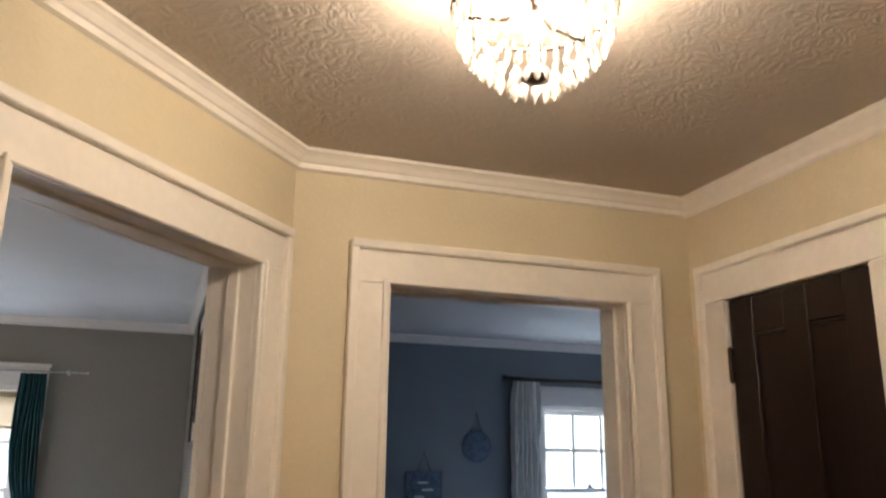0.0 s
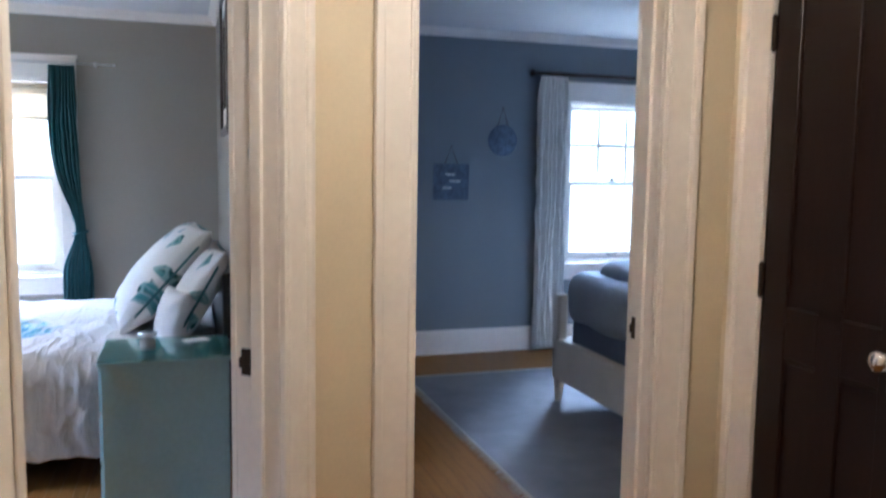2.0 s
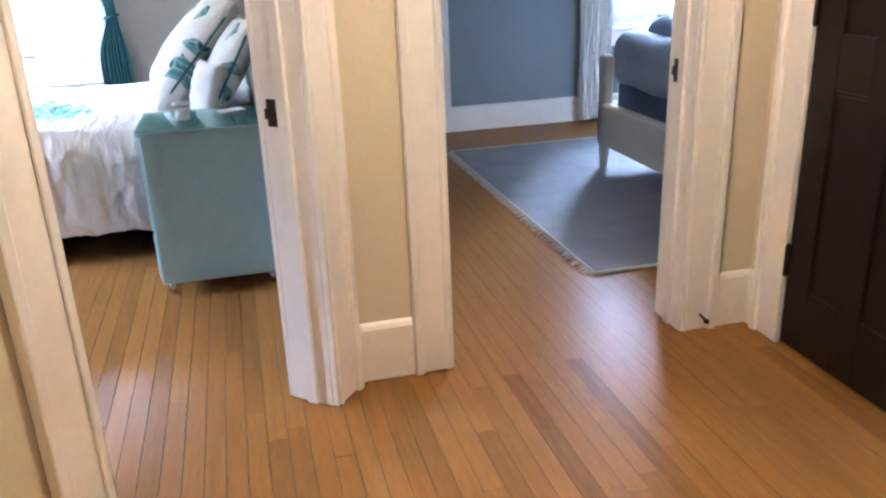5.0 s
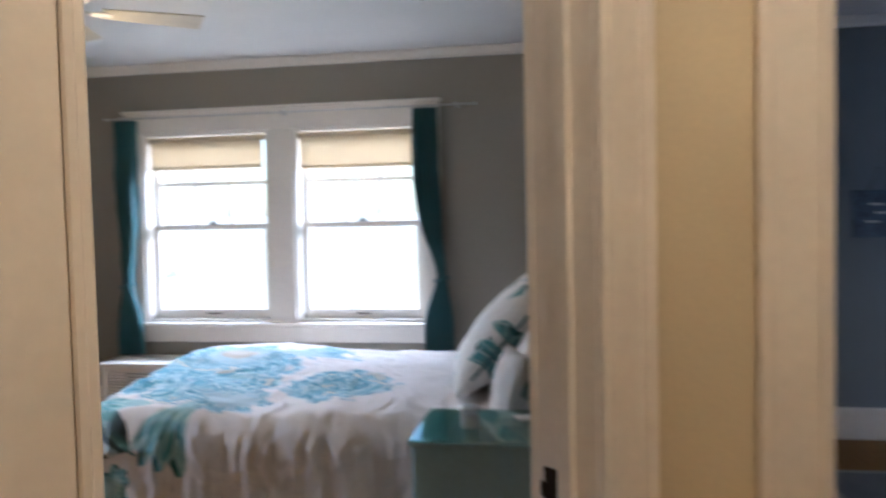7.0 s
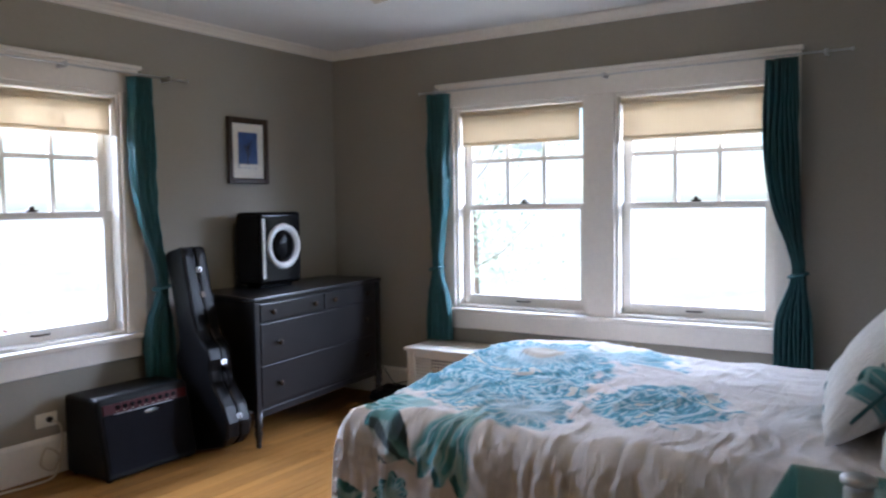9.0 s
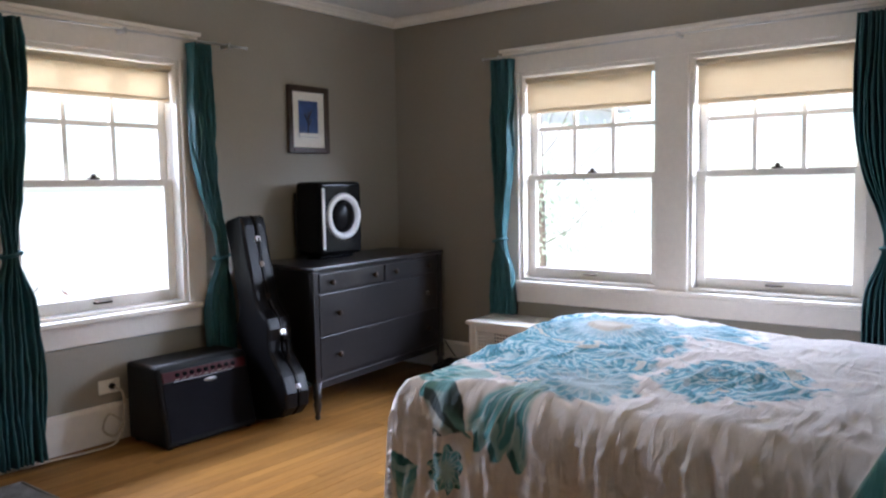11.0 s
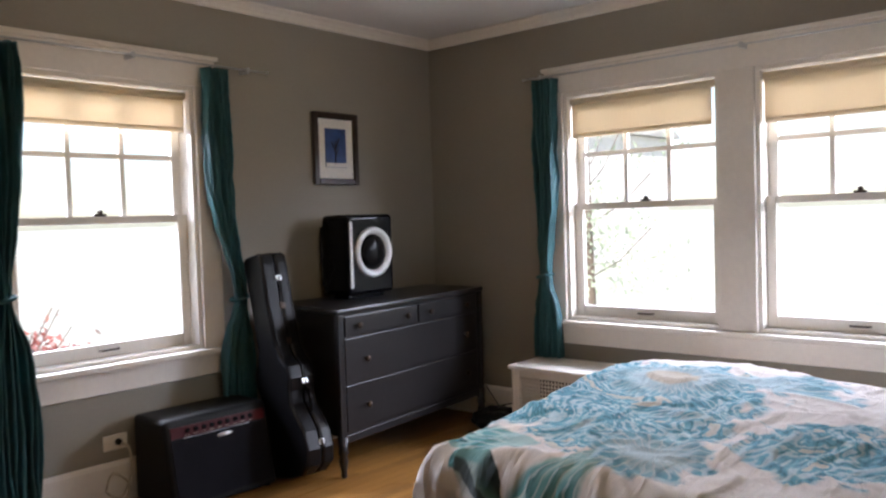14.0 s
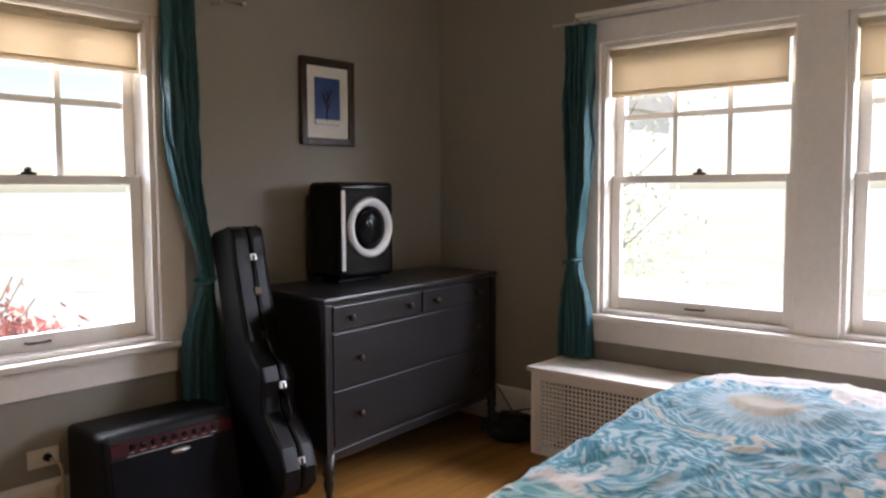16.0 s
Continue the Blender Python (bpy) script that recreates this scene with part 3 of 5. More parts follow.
def doorway(name, m, width, depth, label, strike=None):
    """Casings on both faces and the jamb lining of an opening; m: at the hall face, x along the wall, y into the hole."""
    root = tagged(new(name), label, "door frame", kind="structure")
    root.matrix_world = m
    c = 0.115
    for y0, s in ((0.0, -1), (depth, 1)):
        for x0, x1, out in ((-c, 0.0, -1), (width, width + c, 1)):
            part("casing_leg", bx(x0, x1, y0, y0 + s * 0.02, 0.002, DOOR_H, 0.003), M_WHITE, root)
            edge = x0 if out < 0 else x1
            part("back_band", bx(edge - 0.014, edge + 0.014, y0, y0 + s * (0.036 if s < 0 else 0.022), 0.002, DOOR_H + c + 0.012, 0.006, 2), M_WHITE, root)
            bead = x1 if out < 0 else x0
            part("bead", bx(bead + out * 0.012, bead + out * 0.026, y0 + s * 0.019, y0 + s * 0.027, 0.002, DOOR_H + 0.012, 0.003), M_WHITE, root)
        part("casing_head", bx(-c, width + c, y0, y0 + s * 0.0205, DOOR_H, DOOR_H + c, 0.003), M_WHITE, root)
        part("head_band", bx(-c - 0.012, width + c + 0.012, y0, y0 + s * 0.04, DOOR_H + c - 0.014, DOOR_H + c + 0.014, 0.006, 2), M_WHITE, root)
    part("jamb", bx(-0.018, 0.0, 0.001, depth - 0.001, 0.002, DOOR_H + 0.018), M_WHITE, root)
    part("jamb", bx(width, width + 0.018, 0.001, depth - 0.001, 0.002, DOOR_H + 0.018), M_WHITE, root)
    part("head_jamb", bx(0.0, width, 0.001, depth - 0.001, DOOR_H, DOOR_H + 0.018), M_WHITE, root)
    for x0, x1 in ((0.0, 0.012), (width - 0.012, width)):
        part("door_stop", bx(x0, x1, depth * 0.35, depth * 0.35 + 0.035, 0.002, DOOR_H, 0.002), M_WHITE, root)
    part("door_stop", bx(0.012, width - 0.012, depth * 0.35, depth * 0.35 + 0.035, DOOR_H - 0.012, DOOR_H, 0.002), M_WHITE, root)
    if strike:
        x = width if strike > 0 else 0
        part("strike_plate", bx(x - 0.004, x, depth - 0.048, depth - 0.018, 0.85, 0.925, 0.001), M_IRON, root, "dark bronze strike plate")
        for z in (0.30, 1.08, 1.80):
            part("hinge_leaf", bx(width - x, width - x + math.copysign(0.003, strike), depth - 0.045, depth - 0.006, z - 0.045, z + 0.045, 0.001), M_WHITE, root, "painted-over hinge leaf")
        part("latch_lip", bx(x - 0.008, x - 0.003, depth - 0.03, depth - 0.012, 0.87, 0.90, 0.002), M_IRON, root)
    return root


ang = math.degrees(math.atan2(U.y, U.x))
doorway("door_1", Matrix.Translation(DOOR_L) @ pose(0, 0, 0, 0, 0, ang), 0.81, 0.14, "open white-cased doorway into the taupe bedroom", 1)
doorway("door_2", pose(1.172, 3.01, 0), 0.815, 0.14, "open white-cased doorway into the blue bedroom", 1)


def panel_door(name, m, width, height, label, knob_side=1, hinge_x=0.0):
    """Dark four-panel door leaf; x along its width, y its thickness, front at y = 0."""
    root = tagged(new(name), label, "door", kind="structure")
    root.matrix_world = m
    s, th, mid = 0.105, 0.035, width / 2
    for x0, x1 in ((0, s), (width - s, width), (mid - 0.045, mid + 0.045)):
        part("stile", bx(x0, x1, 0, th, 0.01, height, 0.003), M_DARKWOOD, root)
    for z0, z1 in ((0.01, 0.22), (0.86, 1.02), (height - 0.115, height)):
        for x0, x1 in ((s, mid - 0.045), (mid + 0.045, width - s)):
            part("rail", bx(x0, x1, 0.0005, th - 0.0005, z0, z1, 0.003), M_DARKWOOD, root)
    for z0, z1 in ((0.22, 0.86), (1.02, height - 0.115)):
        for x0, x1 in ((s, mid - 0.045), (mid + 0.045, width - s)):
            part("panel", bx(x0 - 0.004, x1 + 0.004, 0.011, th - 0.011, z0 - 0.004, z1 + 0.004, 0.003), M_DARKWOOD, root)
            part("panel_moulding", bx(x0, x1, 0.004, 0.011, z1 - 0.012, z1, 0.003), M_DARKWOOD, root)
    kx = width - 0.055 if knob_side > 0 else 0.055
    knob = part("knob", lathe([(0.012, 0.0), (0.011, 0.025), (0.028, 0.04), (0.031, 0.055), (0.022, 0.07), (0.004, 0.074)], 20), M_CHROME, root, "clear faceted glass knob")
    knob.matrix_local = pose(kx, 0, 0.95, 90)
    part("escutcheon", bx(kx - 0.022, kx + 0.022, -0.004, 0.0, 0.86, 1.03, 0.002), M_IRON, root, "dark bronze escutcheon")
    for z in (0.30, 1.09, 1.85):
        hx = -0.004 if knob_side > 0 else width + 0.004
        part("hinge", lathe([(0.004, -0.058), (0.009, -0.05), (0.009, 0.05), (0.004, 0.058)], 12, at=(hx, -0.006, z)), M_IRON, root, "dark bronze hinge barrel")
    return root


# closet door in the hall's east wall
m = Matrix.Translation((2.262, 2.819, 0)) @ pose(0, 0, 0, 0, 0, -90)
frame_closet = tagged(new("door_3"), "white casing round the dark closet door", "door frame", kind="structure")
frame_closet.matrix_world = m
for x0, x1, e in ((-0.115, 0.0, -0.115), (0.572, 0.687, 0.687)):
    part("casing_leg", bx(x0, x1, -0.02, 0.0, 0.002, DOOR_H, 0.003), M_WHITE, frame_closet)
    part("back_band", bx(e - 0.014, e + 0.014, -0.036, 0.0, 0.002, DOOR_H + 0.127, 0.006, 2), M_WHITE, frame_closet)
part("casing_head", bx(-0.115, 0.687, -0.0205, 0.0, DOOR_H, DOOR_H + 0.115, 0.003), M_WHITE, frame_closet)
part("head_band", bx(-0.127, 0.699, -0.04, 0.0, DOOR_H + 0.101, DOOR_H + 0.129, 0.006, 2), M_WHITE, frame_closet)
panel_door("closet_door", Matrix.Translation((2.258, 2.815, 0)) @ pose(0, 0, 0, 0, 0, -90), 0.564, DOOR_H - 0.006, "dark stained four-panel closet door, shut", 1)
slab("closet_back", [(2.34, 2.1), (2.36, 2.1), (2.36, 2.95), (2.34, 2.95)], 0, 2.2, M_CREAM, "plain closet back behind the door", "wall")
leaf = N * math.cos(radians(24)) - U * math.sin(radians(24))
hinge_at = DOOR_L + N * 0.172 + U * 0.034
panel_door("door_leaf", Matrix.Translation(hinge_at) @ pose(0, 0, 0, 0, 0, math.degrees(math.atan2(leaf.y, leaf.x))), 0.78, DOOR_H - 0.01, "dark stained panel door swung open into the bedroom", 1)
# white closet door in the blue room's far wall
blue_door = tagged(new("door_4"), "white painted closet door and casing in the blue wall", "door", kind="structure")
blue_door.matrix_world = pose(1.24, YB, 0)
for x0, x1 in ((-0.11, 0.0), (0.76, 0.87)):
    part("casing_leg", bx(x0, x1, -0.022, 0, 0.002, 2.05, 0.003), M_WHITE, blue_door)
part("casing_head", bx(-0.11, 0.87, -0.0225, 0, 2.05, 2.16, 0.003), M_WHITE, blue_door)
part("leaf", bx(0.002, 0.758, -0.012, 0, 0.01, 2.048, 0.003), M_WHITE, blue_door)


# ---- windows ----
def window(name, m, x0, x1, z0, z1, blind_to, label, mid=1.317, gap=0.03, blind_gap=0.0):
    """Double-hung sash in the hole x0..x1 of a wall; x along the wall, y = 0 at its face and positive outwards."""
    root = tagged(new(name), label, "window", kind="structure")
    root.matrix_world = m
    j = 0.02
    part("jamb", bx(x0, x0 + j, 0.0, 0.17, z0, z1), M_WHITE, root)
    part("jamb", bx(x1 - j, x1, 0.0, 0.17, z0, z1), M_WHITE, root)
    part("head_jamb", bx(x0 + j, x1 - j, 0.0, 0.17, z1 - j, z1), M_WHITE, root)
    part("sill", bx(x0 + j, x1 - j, 0.0, 0.19, z0, z0 + 0.02, 0.003), M_WHITE, root)
    for s, (xa, xb, y, za, zb, rail) in enumerate(((x0 + j, x1 - j, 0.070, z0 + 0.02, mid + 0.018, 0.062), (x0 + j, x1 - j, 0.110, mid - 0.018, z1 - j, 0.036))):
        sash = part("sash", bx(xa, xa + 0.048, y, y + 0.035, za, zb, 0.003), M_WHITE, root)
        part("stile", bx(xb - 0.048, xb, y, y + 0.035, za, zb, 0.003), M_WHITE, sash)
        part("bottom_rail", bx(xa + 0.048, xb - 0.048, y, y + 0.035, za, za + rail, 0.003), M_WHITE, sash)
        part("top_rail", bx(xa + 0.048, xb - 0.048, y, y + 0.035, zb - 0.036, zb, 0.003), M_WHITE, sash)
        pane = part("pane", bx(xa + 0.044, xb - 0.044, y + 0.014, y + 0.018, za + rail - 0.004, zb - 0.032), M_GLASS, sash)
        pane.visible_shadow = False
        if s:
            zm = za + 0.323
            third = (xb - xa - 0.096) / 3
            for k in (1, 2):
                xm = xa + 0.048 + k * third
                part("muntin", bx(xm - 0.013, xm + 0.013, y + 0.004, y + 0.03, za + rail, zb - 0.036, 0.002), M_WHITE, sash)
            part("muntin", bx(xa + 0.048, xb - 0.048, y + 0.005, y + 0.029, zm - 0.013, zm + 0.013, 0.002), M_WHITE, sash)
            lock = part("sash_lock", bx((xa + xb) / 2 - 0.03, (xa + xb) / 2 + 0.03, y - 0.028, y, za + rail, za + rail + 0.012, 0.004), M_IRON, sash, "small bronze sash lock")
            part("lock_lever", lathe([(0.014, 0), (0.013, 0.014), (0.004, 0.02)], 12, at=((xa + xb) / 2, y - 0.016, za + rail + 0.012)), M_IRON, sash)
        else:
            xc = (xa + xb) / 2
            part("sash_lift", tube([(xc - 0.045, y, za + 0.034), (xc - 0.04, y - 0.022, za + 0.034), (xc + 0.04, y - 0.022, za + 0.034), (xc + 0.045, y, za + 0.034)], 0.005), M_IRON, sash, "bronze bar lift")
    if blind_to:
        b = part("roller_shade", bx(x0 + j + 0.008, x1 - j - 0.008 - blind_gap, 0.046, 0.048, blind_to, z1 - 0.04), M_SHADE, root, "cream roller shade drawn partly down")
        part("hem_bar", bx(x0 + j + 0.008, x1 - j - 0.008 - blind_gap, 0.043, 0.051, blind_to - 0.012, blind_to + 0.012, 0.003), M_SHADE, b)
        part("roller", tube([(x0 + j + 0.004, 0.045, z1 - 0.045), (x1 - j - 0.004, 0.045, z1 - 0.045)], 0.018, 12), M_SHADE, b)
    return root


def window_casing(name, m, x0, x1, z0, z1, mullions, label, stool=0.655, w=0.118):
    root = tagged(new(name), label, "window casing", kind="structure")
    root.matrix_world = m
    part("side_casing", bx(x0 - w, x0, -0.022, 0, stool, z1, 0.003), M_WHITE, root)
    part("side_casing", bx(x1, x1 + w, -0.022, 0, stool, z1, 0.003), M_WHITE, root)
    part("head_casing", bx(x0 - w, x1 + w, -0.0225, 0, z1, z1 + 0.135, 0.003), M_WHITE, root)
    part("cap", bx(x0 - w - 0.012, x1 + w + 0.012, -0.042, 0, z1 + 0.135, z1 + 0.157, 0.005, 2), M_WHITE, root)
    for a, b in mullions:
        part("mullion", bx(a, b, -0.0215, 0, stool, z1, 0.003), M_WHITE, root)
    part("stool", bx(x0 - w - 0.02, x1 + w + 0.02, -0.06, 0.04, stool - 0.028, stool, 0.006, 2), M_WHITE, root)
    part("apron", bx(x0 - w, x1 + w, -0.02, 0, stool - 0.138, stool - 0.028, 0.004), M_WHITE, root)
    return root


NORTH, WEST, BNORTH = pose(0, YN, 0), Matrix.Translation((XW, 0, 0)) @ pose(0, 0, 0, 0, 0, 90), pose(0, YB, 0)
window("window_1", NORTH, -2.283, -1.358, W_BOT, W_TOP, 1.73, "white double-hung window with three-over-one sash and half-drawn shade", blind_gap=0.03)
window("window_2", NORTH, -1.174, -0.282, W_BOT, W_TOP, 1.71, "white double-hung window with a cream shade and blown-out daylight")
window_casing("trim_window_north", NORTH, -2.283, -0.282, W_BOT, W_TOP, [(-1.358, -1.174)], "white casing, stool and apron round the paired windows")
window("window_3", WEST, 4.03, 4.945, W_BOT, W_TOP, 1.76, "white double-hung side window with a sunlit cream shade")
window_casing("trim_window_west", WEST, 4.03, 4.945, W_BOT, W_TOP, [], "white casing, stool and apron round the side window")
window("window_4", BNORTH, 3.40, 4.30, 0.69, 1.95, 0, "white double-hung window in the blue room")
window_casing("trim_window_blue", BNORTH, 3.40, 4.30, 0.69, 1.95, [], "white casing round the blue room window", 0.69, 0.075)


# ---- curtains ----
def curtain(name, m, width, z0, z1, tie, pinch, mat, label, folds=7, shift=0.0, depth=0.029, tie_mat=None):
    """A pleated curtain; x along the wall from 0 to width, y off the wall; gathered at height tie."""
    root = thing(name, label, "curtain")
    root.matrix_world = m
    bm, rows, cols = bmesh.new(), 90, folds * 13
    seed = folds * 3.1 + width * 7 + m.translation.x
    grid = []
    for r in range(rows + 1):
        z = z1 + (z0 - z1) * r / rows
        if tie:
            k = math.exp(-((z - tie) / (0.33 if z > tie else 0.17)) ** 2)
        else:
            k = 0.0
        top = max(0.0, 1 - (z1 - z) / 0.25)
        w = width * (1 - k * (1 - pinch)) * (0.86 - 0.08 * top if not tie or z > tie else 1.0)
        mid = width / 2 + shift * (k if z > (tie or 9) else 0.75 + 0.25 * k)
        line = []
        for c in range(cols + 1):
            s = c / cols
            wob = 2.8 * noise.noise(Vector((s * 4, z * 1.3, seed)))
            y = -depth * (1 - 0.35 * k) * math.sin(2 * math.pi * folds * s + wob * 2.2 + seed) - 0.020 * noise.noise(Vector((s * 9, z * 6, seed + 5))) - 0.010 * noise.noise(Vector((s * 26, z * 17, seed))) - 0.005 * noise.noise(Vector((s * 50, z * 40, seed)))
            x = mid + (s - 0.5) * w + 0.012 * noise.noise(Vector((s * 5, z * 3, seed + 9)))
            line.append(bm.verts.new((x, -0.092 + y - 0.012 * k, z)))
        grid.append(line)
    for a, b in zip(grid, grid[1:]):
        for i in range(cols):
            bm.faces.new((a[i], a[i + 1], b[i + 1], b[i])).smooth = True
    ob = part("cloth", bm, mat, root)
    sol = ob.modifiers.new("thickness", "SOLIDIFY")
    sol.thickness = 0.003
    if tie:
        mid = width / 2 + shift
        w = width * pinch
        pts = [(mid + (w / 2 + 0.012) * math.cos(a), -0.102 + 0.045 * math.sin(a), tie + 0.01 * math.cos(a)) for a in [i * math.pi / 12 for i in range(25)]]
        part("tieback", tube(pts, 0.010), tie_mat or mat, root, "knotted cloth tieback")
    return root


G = "teal curtains of the bedroom windows"
TL = "crinkled teal curtain tied back beside the window, reaching the floor"
tagged(curtain("curtain", NORTH @ pose(-2.445, 0, 0), 0.18, 0.44, 2.06, 0.92, 0.36, M_TEAL, "crinkled teal curtain tied back above the radiator cover", 6, -0.02), group=G)
tagged(curtain("curtain", NORTH @ pose(-0.345, 0, 0), 0.20, 0.03, 2.06, 0.95, 0.3, M_TEAL, TL, 8, 0.09), group=G)
tagged(curtain("curtain", WEST @ pose(3.87, 0, 0), 0.23, 0.03, 2.06, 1.0, 0.26, M_TEAL, TL, 8, -0.01), group=G)
tagged(curtain("curtain", WEST @ pose(4.935, 0, 0), 0.18, 0.03, 2.06, 0.90, 0.32, M_TEAL, "crinkled teal curtain tied back behind the guitar case", 6, 0.08), group=G)
curtain("curtain", BNORTH @ pose(3.08, 0, 0), 0.28, 0.03, 2.13, 0, 1, M_LINEN, "pale grey striped linen curtain hanging straight", 6, depth=0.034)


def rod(name, m, x0, x1, z, r, label, rings=()):
    root = thing(name, label, "curtain rod")
    root.matrix_world = m
    part("bar", tube([(x0, -0.09, z), (x1, -0.09, z)], r), M_IRON if r > 0.006 else M_SILVER, root)
    for x in (x0, x1):
        part("finial", lathe([(0.002, -r * 2), (r * 1.6, -r), (r * 1.6, r), (0.002, r * 2)], 12, at=(x, -0.09, z)), M_IRON if r > 0.006 else M_SILVER, root)
    for x in (x0 + 0.12, (x0 + x1) / 2, x1 - 0.12):
        part("bracket", bx(x - 0.008, x + 0.008, -0.098, -0.02, z - 0.014, z + 0.014, 0.003), M_SILVER if r < 0.006 else M_IRON, root)
    for x in rings:
        part("ring", lathe([(0.018, -0.004), (0.022, 0), (0.018, 0.004)], 14, at=(x, -0.09, z)), M_IRON, root)
    return root


rod("curtain_rod", NORTH, -2.50, 0.08, 2.075, 0.005, "thin metal curtain rod over the paired windows")
rod("curtain_rod", WEST, 3.84, 5.34, 2.075, 0.005, "thin metal curtain rod over the side window")
rod("curtain_rod", BNORTH, 3.04, 4.75, 2.15, 0.013, "dark bronze curtain rod with finials on the blue wall", (3.80, 3.85))


# ---- bed ----
BX0, BX1, BY0, BY1 = -1.42, 0.675, 4.50, 6.15


def duvet():
    bm, nx, ny, flat = bmesh.new(), 240, 240, {}
    r, hang, foot_hang = 0.09, 0.50, 0.68
    def fold(d, lim):
        """Distance over an edge to (outward, drop)."""
        if d <= 0:
            return 0.0, 0.0
        a = min(d / r, math.pi / 2)
        return r * math.sin(a), r * (1 - math.cos(a)) + max(0.0, d - r * math.pi / 2)
    grid = []
    for i in range(nx + 1):
        p = (BX0 + r) - foot_hang + (BX1 - 0.02 - (BX0 + r) + foot_hang) * i / nx
        row = []
        for jj in range(ny + 1):
            q = (BY0 + r) - hang + (BY1 - BY0 - 2 * r + 2 * hang) * jj / ny
            ox, dx = fold((BX0 + r) - p, 0)
            near, far = (BY0 + r) - q, q - (BY1 - r)
            oy, dy = fold(max(near, far), 0)
            sgn = -1 if near > far else 1
            x = max(p, BX0 + r) - ox
            y = min(max(q, BY0 + r), BY1 - r) + sgn * oy
            drop = (dx ** 3 + dy ** 3) ** (1 / 3)
            v = Vector((p * 2.2, q * 2.2, 3.0))
            s = (q - BY0) / (BY1 - BY0)
            puff = 0.055 * math.exp(-((p + 1.15) / 0.45) ** 2 - ((s - 0.72) / 0.32) ** 2) + 0.03 * math.sin(math.pi * min(max(s, 0), 1))
            z = 0.575 + puff - drop + 0.022 * noise.noise(v) + 0.010 * noise.noise(v * 3.1)
            crease = abs(noise.noise(Vector((p * 3.0 + 0.8 * noise.noise(v), q * 4.2, 1.7))))
            z += 0.010 * max(0.0, 0.30 - crease) / 0.30
            fine = abs(noise.noise(Vector((p * 9.0 + 1.5 * noise.noise(v * 1.7), q * 5.0, 6.1))))
            z += 0.009 * max(0.0, 0.22 - fine) / 0.22
            wv = min(1.0, drop / 0.12)
            if dy > dx:
                wave = 0.5 * math.sin(p * 30 + 4 * noise.noise(Vector((p * 2, 0, 9)))) + 1.3 * noise.noise(Vector((p * 17 + 2 * q, q * 2.5, 4))) + 0.8 * noise.noise(Vector((p * 37, q * 5, 14)))
                pinch = max(0.0, 0.11 - abs(noise.noise(Vector((p * 8.5 + 1.1 * noise.noise(Vector((q * 6, p * 3, 5))), q * 1.5, 21))))) / 0.11
                slant = max(0.0, 0.12 - abs(noise.noise(Vector((p * 5 + q * 6, q * 9 - p * 3, 33))))) / 0.12
                y += sgn * wv * (0.013 * wave + 0.011 * pinch + 0.006 * slant + 0.05 * drop + 0.012)
            elif dx > 0:
                wave = 0.6 * math.sin(q * 26 + 4 * noise.noise(Vector((q * 2, 0, 2)))) + 0.7 * noise.noise(Vector((q * 12, p * 2.5, 8)))
                x -= wv * (0.022 * wave + 0.05 * drop + 0.012)
            row.append(bm.verts.new((x, y, max(z, 0.04))))
            flat[row[-1]] = (p, q)
        grid.append(row)
    for a, b in zip(grid, grid[1:]):
        for k in range(ny):
            bm.faces.new((a[k], a[k + 1], b[k + 1], b[k])).smooth = True
    bmesh.ops.recalc_face_normals(bm, faces=bm.faces[:])
    cloth_map(bm, flat)
    return bm


bed = thing("bed", "double bed with a dark headboard against the taupe wall", "bed", (0, 0, 0))
part("mattress", bx(BX0 + 0.04, BX1, BY0 + 0.04, BY1 - 0.04, 0.30, 0.545, 0.05, 3), M_SHEET, bed)
part("base", bx(BX0 + 0.08, BX1, BY0 + 0.08, BY1 - 0.08, 0.14, 0.30, 0.01), M_BLACK, bed)
for x in (BX0 + 0.2, BX1 - 0.2):
    for y in (BY0 + 0.2, BY1 - 0.2):
        part("leg", lathe([(0.025, 0.0), (0.035, 0.14)], 12, at=(x, y, 0)), M_BLACK, bed)
part("headboard", bx(0.68, 0.73, BY0 - 0.02, BY1 + 0.02, 0.10, 0.93, 0.015, 2), M_DRESSER, bed, "dark wooden headboard")
cover = tagged(part("duvet", duvet(), M_DUVET), "rumpled cream duvet with teal peacock print over the bed", "duvet")
sol = cover.modifiers.new("thickness", "SOLIDIFY")
sol.thickness = 0.012


